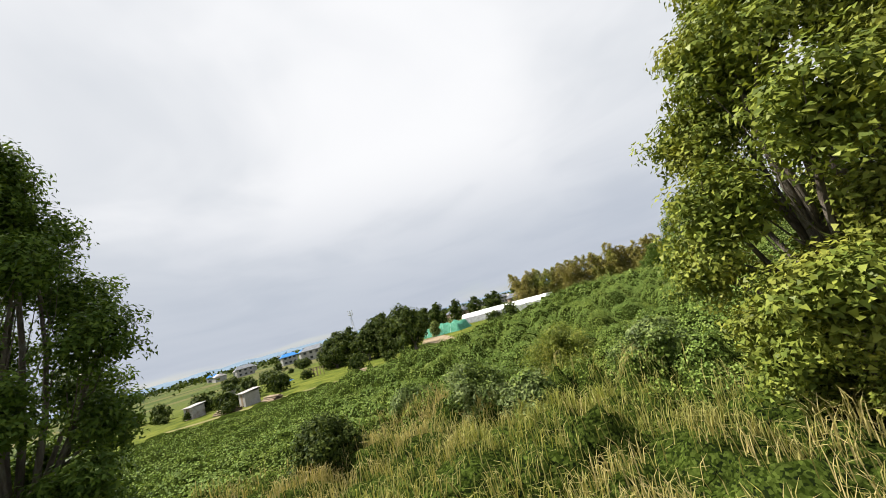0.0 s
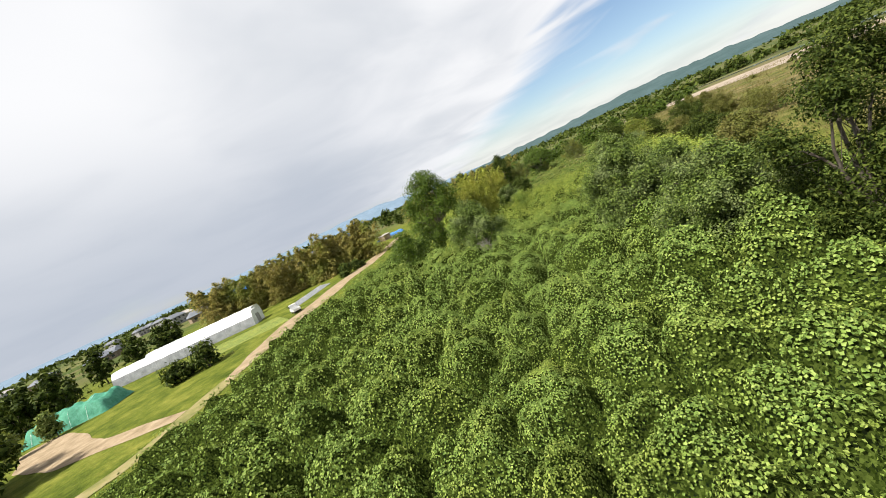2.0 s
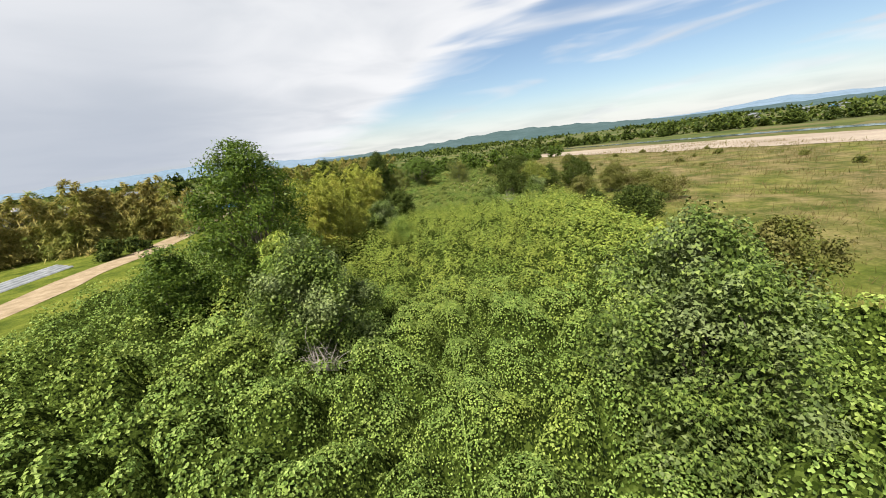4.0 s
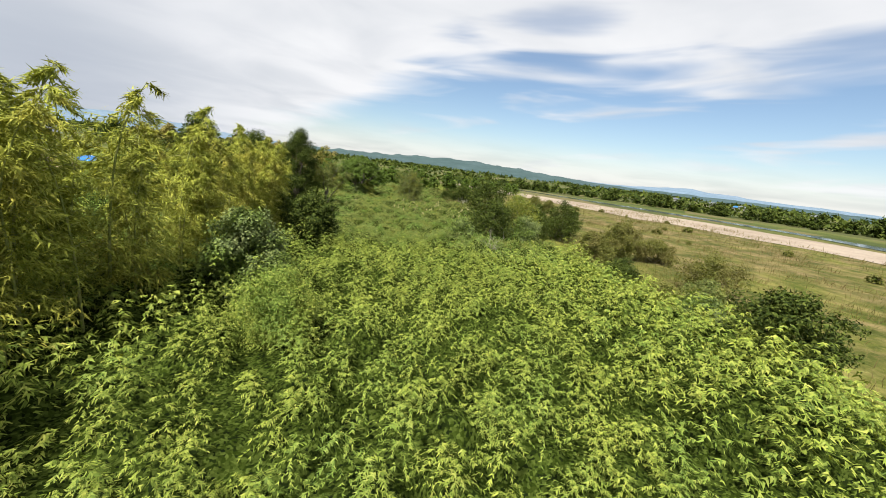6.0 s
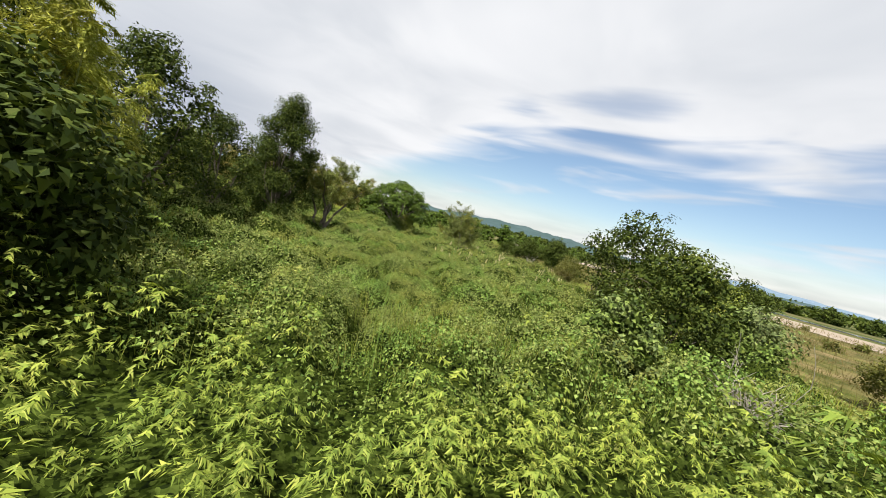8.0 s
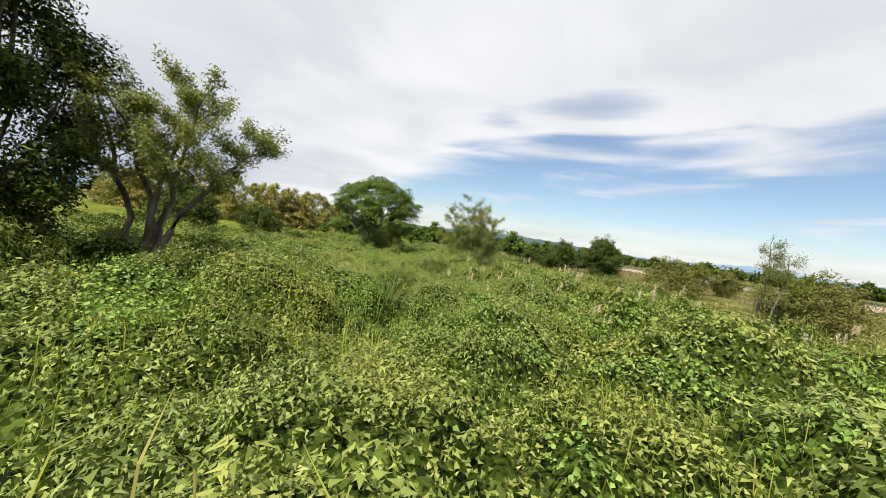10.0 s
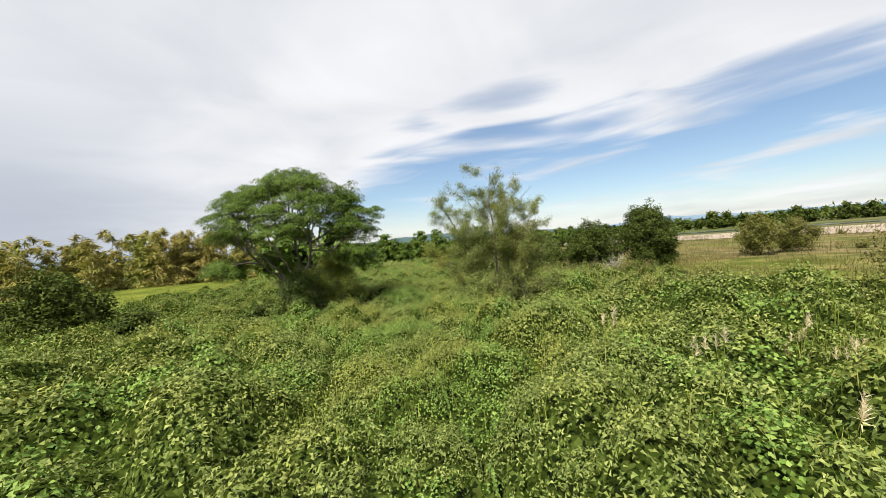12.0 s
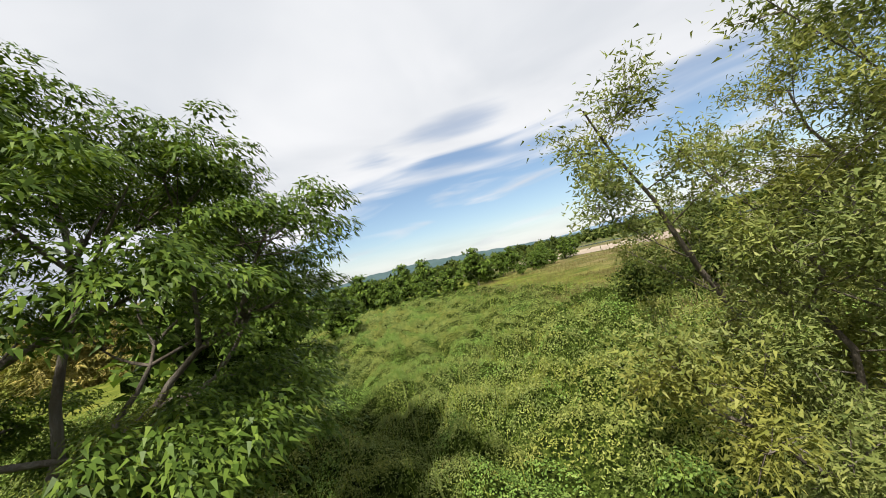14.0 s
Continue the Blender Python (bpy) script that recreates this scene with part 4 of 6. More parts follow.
    # solid lumps with dark colour in place of shade within the boughs
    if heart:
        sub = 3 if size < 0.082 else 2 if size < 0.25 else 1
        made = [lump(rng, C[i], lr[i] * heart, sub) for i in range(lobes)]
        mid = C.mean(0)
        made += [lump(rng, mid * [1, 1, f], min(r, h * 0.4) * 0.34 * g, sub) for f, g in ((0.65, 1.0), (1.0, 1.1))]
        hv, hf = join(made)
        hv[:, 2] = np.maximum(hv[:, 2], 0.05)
        tagged(child("shade_mass", mesh_np("shade_mass", hv, hf, mats=[M["heart"]], smooth_=True), root), kind="stuff")
    return root


def wood(root, stems, limbs, twigs, bark="bark"):
    for s in stems:
        child("trunk", mesh_np("trunk", *s, mats=[M[bark]], smooth_=True), root)
    for s in limbs:
        child("limb", mesh_np("limb", *s, mats=[M[bark]], smooth_=True), root)
    tagged(child("twig_growth", mesh_np("twig_growth", *join(twigs), mats=[M[bark]], smooth_=True), root), kind="stuff")


def umbrella_tree(x, y, h, r, seed, label):
    """Limbs that fan out from a low fork and carry a vaulted roof of feathery sprays, open underneath."""
    rng = np.random.default_rng(seed)
    root = thing("broadleaf_tree", (x, y, float(land(x, y)) - 0.1), label, "tree")
    fork = np.array([0.0, 0.0, 0.16 * h])
    stems = [tube(curve(np.array([np.cos(a), np.sin(a), 0]) * 0.22, fork + np.array([np.cos(a), np.sin(a), 0.6]) * 0.25, 0, 6, rng), np.linspace(0.17, 0.11, 6), 8) for a in (0.4, 2.6, 4.5)]
    main, limbs, twigs = [], [], []
    for i in range(9):
        a = i * 2.39996 + 0.5
        f = 0.25 if i > 6 else 0.62
        line = curve(fork, np.array([np.cos(a) * r * f, np.sin(a) * r * f, h * (0.74 - 0.22 * (f > 0.5))]), 0.5, 9, rng, 0.06)
        line[1:-1] += rng.normal(size=(7, 3)) * 0.07
        main.append(line)
        limbs.append(tube(line, np.linspace(0.10, 0.035, 9), 6))
    main_pts = np.concatenate([m[3:] for m in main])
    C, R = [], []
    for i in range(44):
        e = np.arcsin(min(1.0, (i + 0.5) / 44 * 1.02)) if i < 44 else 0
        a = i * 2.39996 + rng.normal() * 0.15
        k = rng.uniform(0.76, 0.97)
        C.append([np.cos(a) * np.cos(e) * r * k * 0.90, np.sin(a) * np.cos(e) * r * k * 0.90, h * 0.54 + np.sin(e) * (h * 0.46 - 0.75) * rng.uniform(0.86, 1.06)])
        R.append(rng.uniform(0.9, 1.3))
    for i in range(15):
        a = i * 0.44 + rng.normal() * 0.1
        if abs((a + 1.57 + np.pi) % (2 * np.pi) - np.pi) < 0.55:
            continue
        C.append([np.cos(a) * r * rng.uniform(0.62, 0.9), np.sin(a) * r * rng.uniform(0.62, 0.9), h * rng.uniform(0.30, 0.46)])
        R.append(rng.uniform(0.85, 1.2))
    C, R = np.array(C), np.array(R)
    P, O = [], []
    for c, q in zip(C, R):
        j = np.argmin(np.linalg.norm(main_pts - c * [0.8, 0.8, 0.8], axis=1))
        line = curve(main_pts[j], c, 0.15, 6, rng, 0.10)
        limbs.append(tube(line, np.linspace(0.045, 0.014, 6), 4))
        d = unit(rng.normal(size=(26, 3)) + np.array([0, 0, 0.35]))
        p = c + d * np.array([1, 1, 0.55]) * (q * rng.uniform(0.45, 1.0, 26))[:, None]
        for k in range(0, 26, 3):
            twigs.append(tube(curve(line[rng.integers(3, 6)], p[k], 0.06, 4, rng, 0.1), np.linspace(0.013, 0.004, 4), 3))
        P.append(p)
        O.append(unit(p - c * [0.3, 0.3, 0.75]))
    P, O = np.concatenate(P), np.concatenate(O)
    per = 130
    k = np.repeat(np.arange(len(P)), per)
    n = len(k)
    u, a = rng.random(n) ** 0.6, rng.uniform(0, 6.283, n)
    out = np.stack([np.cos(a), np.sin(a), 0 * a], -1) + O[k] * [0.7, 0.7, 0]
    pos = P[k] + out * (u * 0.34)[:, None] + np.array([0, 0, 0.10]) - np.array([0, 0, 0.26]) * (u ** 2)[:, None] + rng.normal(size=(n, 3)) * 0.035
    L = rng.uniform(0.075, 0.130, n)
    v, q = leaves(rng, pos, np.array([0, 0, 0.9]) + out * (0.5 * u)[:, None] + rng.normal(size=(n, 3)) * 0.3, L, L * 0.42, 0.25, 0.1, unit(out + np.array([0, 0, -0.35]) + rng.normal(size=(n, 3)) * 0.4))
    wood(root, stems, limbs, twigs)
    tagged(child("crown", mesh_np("crown", v, q, mats=[M["chinaberry"]]), root), kind="stuff")
    return root


def willow_tree(x, y, label, stems, seed, leaf="willow", boughs=13, per=46, size=0.090, slim=0.26, reach=0.34, low=0.25, trunk=0.075, bare=0.12, tuft=0.17):
    """Stems that lean apart, rising boughs along them, and tufts of narrow leaves at the twigs' ends."""
    rng = np.random.default_rng(seed)
    root = thing("willow", (x, y, float(land(x, y)) - 0.1), label, "tree")
    S, B, T, P, D = [], [], [], [], []
    for dx, dy, h in stems:
        line = curve((rng.normal() * 0.12, rng.normal() * 0.12, 0), (dx, dy, h), 0.02 * h, 12, rng, 0.10)
        line[2:-1] += rng.normal(size=(9, 3)) * 0.09
        S.append(tube(line, trunk * np.linspace(1.25, 0.16, 12), 7))
        for i in range(boughs):
            t = low + (0.97 - low) * (i + rng.random() * 0.8) / boughs
            c = np.array([np.interp(t * 11, range(12), line[:, k]) for k in range(3)])
            a = i * 2.39996 + rng.normal() * 0.4
            long_ = reach * h * (1.15 - 0.75 * t) * rng.uniform(0.6, 1.15)
            end = c + np.array([np.cos(a), np.sin(a), 0]) * long_ + np.array([0, 0, long_ * rng.uniform(0.25, 0.95)])
            bl = curve(c, end, -0.08 * long_, 7, rng, 0.08)
            B.append(tube(bl, np.linspace(0.30 * trunk * (1.2 - t), 0.006, 7), 4))
            naked = rng.random() < bare
            for j in range(8):
                u = 0.28 + 0.72 * (j + rng.random()) / 8
                p0 = np.array([np.interp(u * 6, range(7), bl[:, k]) for k in range(3)])
                w = unit((end - c) * 0.5 / max(long_, 0.1) + rng.normal(size=3) * 0.55 + np.array([0, 0, 0.25]))
                p1 = p0 + w * rng.uniform(0.22, 0.50)
                T.append(tube(curve(p0, p1, 0.02, 4, rng, 0.08), np.linspace(0.008, 0.003, 4), 3))
                if not naked:
                    s = rng.uniform(0.15, 1.1, per)[:, None]
                    P.append(p0 + (p1 - p0) * s + rng.normal(size=(per, 3)) * tuft * 0.5)
                    D.append(np.broadcast_to(w, (per, 3)))
    P, D = np.concatenate(P), np.concatenate(D)
    n = len(P)
    along = unit(D * 0.8 + rng.normal(size=(n, 3)) * 0.6 + np.array([0, 0, -0.25]))
    L = rng.uniform(0.7, 1.35, n) * size
    v, q = leaves(rng, P, np.array([0, 0, 0.6]) + rng.normal(size=(n, 3)) * 0.6, L, L * slim * rng.uniform(0.8, 1.2, n), 0.2, 0.1, along)
    wood(root, S, B, T)
    tagged(child("crown", mesh_np("crown", v, q, mats=[M[leaf]]), root), kind="stuff")
    return root


def oak(x, y, h, r, seed, label, leaf="oak", **k):
    return tree("broadleaf_tree", label, "tree", x, y, h, r, leaf, seed, **k)


def shrub(x, y, h, r, seed, label, leaf="dark", **k):
    a = dict(base=0.06, lobes=9, clumps=20, per=48, size=0.115, slim=0.6, rc=0.36, trunk=0.07, stems=3, droop=0.25)
    a.update(k)
    return tree("shrub", label, "shrub", x, y, h, r, leaf, seed, **a)


# at the start
shrub(19.2, -101.0, 3.0, 2.4, 103, "yellow-green leafy shrub beside dry grass", "oak", size=0.085, per=90, lobes=12)
oak(22.6, -85.1, 12.8, 3.7, 1, "tall leafy tree with yellow-green outer leaves", base=0.06, lobes=26, clumps=26, per=150, size=0.09, slim=0.65, rc=0.42, trunk=0.24, heart=0.3)
oak(11.4, -105.0, 15.0, 3.9, 2, "tall dark leafy tree beside the field edge", "chinaberry", base=0.0, lobes=26, clumps=26, per=110, size=0.12, rc=0.50, trunk=0.22)
shrub(8.6, -96.4, 2.6, 1.7, 3, "low dark rounded shrub in dry grass", "dark")
shrub(10.2, -89.6, 3.0, 1.8, 4, "upright shrub hung with green creeper", "vine", per=70, size=0.085)
shrub(13.0, -88.4, 2.2, 1.2, 5, "pale-leaved small shrub above dry grass", "vine")
shrub(9.5, -84.0, 3.4, 2.2, 6, "yellow-green shrub with arching sprays", "oak", slim=0.4, size=0.085, per=90)
shrub(14.5, -83.0, 2.8, 2.2, 7, "shrub heaped with creeper at the bank foot", "vine", per=60)
shrub(4.5, -91.5, 2.0, 1.4, 8, "low shrub overrun by creeper", "vine")
oak(17.6, -67.6, 8.4, 3.0, 9, "dense dark tree at the meadow edge", "dark", base=0.05, lobes=14, clumps=20, per=90, size=0.09, rc=0.36)

# smothered trees on the bank
V = dict(base=0.0, lobes=15, clumps=24, per=125, size=0.066, slim=0.85, rc=0.34, trunk=0.16, hang=0.35, droop=0.25, core=0.2)
tree("vine_covered_tree", "tree smothered by hanging green creeper", "tree", 10.3, -58.6, 6.6, 3.3, "vine", 11, **V)
tree("vine_covered_tree", "low tree buried in broad-leaved creeper", "tree", 14.2, -63.6, 5.0, 3.4, "vine", 12, **V)
tree("vine_covered_tree", "leaning grey-green tree half choked by creeper", "tree", -1.9, -53.6, 6.0, 2.9, "vine", 13, **{**V, "lobes": 14, "lean": (-0.06, 0.08)})
tree("vine_covered_tree", "small tree draped with creeper", "tree", 13.6, -55.0, 4.6, 2.2, "vine", 14, **{**V, "lobes": 9})
tree("broadleaf_tree", "tall dark tree with feathery layered foliage", "tree", -10.0, -43.4, 11.0, 4.9, "chinaberry", 15, base=0.08, lobes=22, clumps=22, per=60, size=0.13, slim=0.45, rc=0.46, trunk=0.2, flat=0.7)
shrub(-13.4, -47.5, 5.0, 2.6, 16, "dark shrub beneath the feathery tree", "chinaberry")
shrub(-6.8, -46.5, 5.0, 1.8, 17, "light green bamboo-like shrub", "dwarf_bamboo", slim=0.2, size=0.26)
shrub(18.8, -50.0, 4.4, 2.6, 18, "olive shrub on the meadow edge", "brown_shrub")
shrub(20.5, -43.0, 3.0, 2.0, 19, "low olive shrub on the meadow edge", "brown_shrub")
shrub(21.2, -29.4, 4.6, 3.1, 20, "wide olive-dark shrub at the thicket edge", "dark", lobes=13)
shrub(21.8, -24.0, 2.6, 1.8, 120, "low dark shrub in the hedge by the meadow", "vine")
shrub(22.8, -18.6, 2.4, 1.9, 121, "low olive shrub in the hedge by the meadow", "brown_shrub")
shrub(22.4, -13.4, 2.8, 1.9, 122, "low dark shrub in the hedge by the meadow", "dark")
shrub(22.8, -6.7, 4.4, 2.6, 123, "rounded grey-olive shrub on the meadow edge", "brown_shrub", lobes=12)

# beside the dwarf bamboo
shrub(-4.4, -28.6, 4.4, 2.2, 21, "broad-leaved young tree before the bamboo", "vine", size=0.085, per=90, lobes=10, heart=0.5)
shrub(-1.8, -32.6, 3.0, 1.9, 22, "pale feathery light green shrub", "dwarf_bamboo", size=0.06, slim=0.35, per=150)
shrub(-4.9, -15.4, 4.8, 2.5, 23, "dark rounded tree with several stems", "dark", per=60, base=0.2)
shrub(-8.6, -12.6, 4.4, 2.2, 24, "dark shrub beside the bamboo", "dark")
shrub(11.6, -4.6, 5.4, 3.2, 25, "dark rounded shrub on the bank", "dark", per=36)
shrub(12.4, 1.6, 7.4, 3.5, 26, "dense dark olive shrub on the bank", "dark", per=40, lobes=12)
shrub(17.0, 3.2, 6.6, 3.4, 126, "dense dark green shrub on the bank", "oak", per=36, lobes=11)
shrub(20.6, 6.4, 6.0, 3.2, 127, "dense dark green shrub on the bank", "dark", per=36, lobes=11)
shrub(16.0, -3.0, 3.6, 2.2, 128, "green shrub heaped with creeper on the bank", "vine", per=40)
shrub(26.6, 11.3, 6.6, 3.4, 129, "dark rounded tree on the meadow edge", "dark", per=36, lobes=12)
shrub(8.0, -8.0, 3.0, 1.7, 27, "green shrub overrun by creeper", "vine", per=34)
shrub(31.0, 1.6, 5.4, 3.6, 28, "grey-brown twiggy shrub on the meadow edge", "brown_shrub", per=60, lobes=12, heart=0.45)
shrub(36.0, 1.5, 3.4, 3.0, 29, "low grey-brown shrub by the meadow", "brown_shrub")
shrub(33.0, -11.5, 4.2, 3.8, 30, "large dark shrub on the meadow edge", "brown_shrub", lobes=11, per=34)
shrub(29.0, -16.0, 2.6, 2.0, 31, "pale green shrub on the meadow edge", "willow", per=34)
shrub(24.0, -20.0, 2.2, 1.6, 32, "low dark shrub near the thicket", "dark")
shrub(31.0, 18.0, 4.6, 2.8, 33, "round dark shrub at the meadow edge", "dark", per=30)
shrub(27.0, 15.0, 4.2, 2.4, 34, "pale twiggy shrub at the meadow edge", "brown_shrub")
tree("broadleaf_tree", label="dark evergreen tree behind the bamboo", category="tree", x=-14.2, y=-2.6, h=9.6, r=3.9, leaf="dark", seed=35, base=0.1, lobes=15, clumps=18, per=50, size=0.13)
tree("broadleaf_tree", label="dark evergreen tree behind the bamboo", category="tree", x=-19.0, y=-4.0, h=10.6, r=3.9, leaf="dark", seed=36, base=0.1, lobes=15, clumps=18, per=50, size=0.13)
oak(-14.0, 3.4, 7.5, 3.2, 37, "round-crowned tree on the bank", "dark", base=0.06, lobes=13, clumps=18, per=60, size=0.10)

# before the last two trees
willow_tree(-10.0, 12.6, "open-crowned grey-green willow with forked trunk", [(-1.9, -0.8, 7.0), (2.0, -0.6, 6.6), (0.4, 1.6, 7.4), (3.4, 0.8, 5.2), (-0.4, -1.9, 6.0)], 41, boughs=13, per=66, size=0.10, slim=0.5, reach=0.36, low=0.50, trunk=0.12, bare=0.0, tuft=0.22)
tree("broadleaf_tree", "dense dark tree overrun by creeper", "tree", -13.2, 10.0, 11.0, 3.2, "dark", 42, base=0.0, lobes=24, clumps=24, per=84, size=0.095, rc=0.42, trunk=0.17)
umbrella_tree(-8.9, 43.8, 9.6, 5.4, 43, "umbrella-shaped tree with feathery dark green leaves")
shrub(-8.6, 43.0, 3.2, 2.2, 44, "creeper heaped round the foot of a tree", "vine", per=150, size=0.06)
willow_tree(2.9, 40.4, "sparse willow with leaning stems and grey twigs", [(-0.7, -1.8, 7.4), (0.8, -0.6, 6.6), (1.8, -1.2, 5.6), (-0.2, 0.8, 6.4), (1.4, 0.8, 4.6)], 45, boughs=18, per=120, size=0.078, slim=0.34, reach=0.44, low=0.36, bare=0.14, tuft=0.22)
willow_tree(2.2, 41.0, "willow stem leaning low over the weeds", [(-2.6, 0.4, 6.6), (-1.6, -0.8, 4.6), (-3.0, -0.6, 3.6)], 57, boughs=16, per=130, size=0.078, slim=0.34, low=0.25, bare=0.03, tuft=0.25)
shrub(3.8, 39.8, 3.2, 2.3, 159, "yellow-green leafy boughs low on the willow", "willow", base=0.15, per=90, size=0.07, slim=0.32, heart=0.0)
shrub(1.2, 39.8, 2.3, 1.9, 59, "yellow-green leafy skirt under the willow", "weed", per=60, size=0.065, slim=0.35)
shrub(-6.6, 43.0, 4.4, 1.9, 60, "light green leafy boughs beside a tree", "oak", base=0.1, per=190, size=0.052, slim=0.42, heart=0.0)
shrub(13.2, 57.5, 3.6, 2.6, 58, "dark spreading shrub beside dry grass", "dark", per=36)
shrub(21.8, 53.4, 6.6, 3.7, 46, "dense dark green rounded tree", "dark", lobes=14, per=100, size=0.11, rc=0.42)
shrub(16.8, 55.4, 5.2, 3.4, 47, "dark spreading shrub beside a dense tree", "dark", per=70, lobes=11)
shrub(37.0, 56.0, 5.0, 2.8, 48, "round olive-green shrub in dry grass", "brown_shrub", per=44)
shrub(41.0, 55.5, 4.0, 2.2, 49, "brownish twiggy shrub in dry grass", "brown_shrub")
shrub(18.0, 30.6, 4.2, 2.8, 50, "olive willow shrub with pale twigs", "brown_shrub", lobes=10, per=44, size=0.13, slim=0.35)
shrub(21.0, 21.5, 4.4, 3.2, 51, "wide tangled olive shrub", "brown_shrub", lobes=11, per=44, size=0.13, slim=0.35)
willow_tree(18.4, 22.0, "slim upright willow above the shrubs", [(0.2, 0.1, 6.0), (0.7, -0.4, 5.0)], 52, boughs=12, per=44, size=0.12, reach=0.22, trunk=0.07, tuft=0.26)
shrub(-21.8, 43.0, 4.3, 3.1, 53, "round dark evergreen shrub on the slope", "dark", per=50)
shrub(-17.5, 42.5, 1.7, 1.3, 54, "low dark shrub on the slope", "dark")
shrub(-31.0, 43.0, 6.4, 3.9, 55, "wide dark evergreen tree on the slope", "dark", per=70, lobes=12)
shrub(-25.5, 37.0, 4.4, 3.0, 155, "wide dark shrub on the slope", "dark", per=60, lobes=10)
shrub(-28.0, 35.0, 2.2, 2.0, 56, "low dark shrub among the weeds", "dark")


def dead_shrub(x, y, h, r, seed, label):
    rng = np.random.default_rng(seed)
    root = thing("dead_shrub", (x, y, float(land(x, y)) - 0.05), label, "dead shrub")
    made = []
    for _ in range(26):
        a = rng.uniform(0, 6.283)
        tip = np.array([np.cos(a) * r * rng.uniform(0.3, 1), np.sin(a) * r * rng.uniform(0.3, 1), h * rng.uniform(0.5, 1)])
        line = curve((0, 0, 0), tip, 0.2 * h, 6, rng, 0.12)
        made.append(tube(line, np.linspace(0.03, 0.008, 6), 4))
        for _ in range(4):
            j = rng.integers(2, 6)
            made.append(tube(curve(line[j], line[j] + rng.normal(size=3) * 0.3 * r + [0, 0, 0.15], 0.05, 4, rng), np.linspace(0.012, 0.004, 4), 3))
    tagged(child("twig_growth", mesh_np("twig_growth", *join(made), mats=[M["grey_twig"]], smooth_=True), root), kind="stuff")


dead_shrub(16.6, 51.6, 1.8, 1.5, 71, "bare grey dead shrub beside a dark tree")
dead_shrub(10.6, -10.6, 2.0, 1.2, 72, "bare grey dead branches on the bank")
dead_shrub(-1.2, -55.6, 2.6, 1.0, 73, "bare grey branches under hanging creeper")


# ------------------------------------------------------------- bamboo
def bamboo(name, label, h, leaf, seed, per=26, boughs=15, size=0.26, low=0.2, wide=1.0):
    rng = np.random.default_rng(seed)
    root = thing(name, (0, 0, 0), label, "bamboo", "bamboo grove")
    a = rng.uniform(0, 6.283)
    tipw = np.array([np.cos(a), np.sin(a), 0])
    s = np.linspace(0, 1, 10)
    line = np.array([0, 0, 1.0]) * (h * (s - 0.10 * s ** 4))[:, None] + tipw * (0.16 * h * s ** 3)[:, None]
    child("culm", mesh_np("culm", *tube(line, 0.045 * (1 - 0.9 * s) + 0.004, 6), mats=[M["culm"]], smooth_=True), root)
    P, A, twig = [], [], []
    for i in range(boughs):
        t = low + (1 - low) * (i + rng.random()) / boughs
        c = np.array([np.interp(t, s, line[:, k]) for k in range(3)])
        b = rng.uniform(0, 6.283)
        out = np.array([np.cos(b), np.sin(b), 0])
        reach = h * 0.15 * wide * (1.25 - t) * rng.uniform(0.6, 1.25)
        end = c + out * reach + np.array([0, 0, 0.05 * reach - 0.45 * reach * t])
        bl = curve(c, end, 0.25 * reach, 5, rng)
        if i % 4 == 1:
            twig.append(tube(bl, np.linspace(0.012, 0.004, 5), 3))
        u = rng.random(per) ** 0.7
        p = c + (end - c) * u[:, None] + rng.normal(size=(per, 3)) * reach * np.array([0.13, 0.13, 0.07])
        p[:, 2] += 0.1 * reach - 0.25 * reach * u
        P.append(p)
        A.append(out * 0.7 + rng.normal(size=(per, 3)) * 0.5 + np.array([0, 0, -0.55]))
    P, A = np.concatenate(P), unit(np.concatenate(A))
    L = rng.uniform(0.7, 1.3, len(P)) * size
    v, q = leaves(rng, P, np.array([0, 0, 1.0]) + rng.normal(size=P.shape) * 0.5, L, L * 0.2, 0.3, 0.1, A)
    tagged(child("twig_growth", mesh_np("twig_growth", *join(twig), mats=[M["culm"]], smooth_=True), root), kind="stuff")
    tagged(child("foliage", mesh_np("foliage", v, q, mats=[M[leaf]]), root), kind="stuff")
    return root


def grove(protos, places, seed, lo, hi):
    rng = np.random.default_rng(seed)
    for i, (x, y) in enumerate(places):
        m = pose(x, y, float(land(x, y)) - 0.1, 0, 0, rng.uniform(0, 360)) @ Matrix.Scale(rng.uniform(lo, hi), 4)
        if i < len(protos):
            protos[i].matrix_basis = m
        else:
            copy_thing(protos[i % len(protos)], m)


_r = np.random.default_rng(81)
near_grove = []
while len(near_grove) < 112:
    gy = _r.uniform(-39, -8)
    near_grove.append((np.interp(gy, [-39, -34, -28, -20, -14, -8], [-9.0, -7.6, -6.9, -7.6, -8.2, -9.2]) - _r.exponential(2.6), gy))
grove([bamboo("bamboo", "tall arching yellow-green bamboo stem", 7.9, "bamboo", 82 + i, per=84, boughs=30, size=0.20, wide=1.25) for i in range(5)], near_grove, 88, 0.80, 1.18)
far_grove = [(-57 - 36 * t + _r.normal() * 2.0, 6 - 27 * t + _r.normal() * 2.6) for t in _r.random(112)]
grove([bamboo("bamboo", "brownish bamboo clump behind the fields", 11.0, "brown_bamboo", 92 + i, per=34, boughs=30, size=0.75, low=0.02, wide=1.7) for i in range(4)], far_grove, 98, 0.9, 1.2)
west_grove = [(-88 + 56 * t + _r.normal() * 2, 92 + 18 * t + _r.normal() * 3) for t in _r.random(72)]
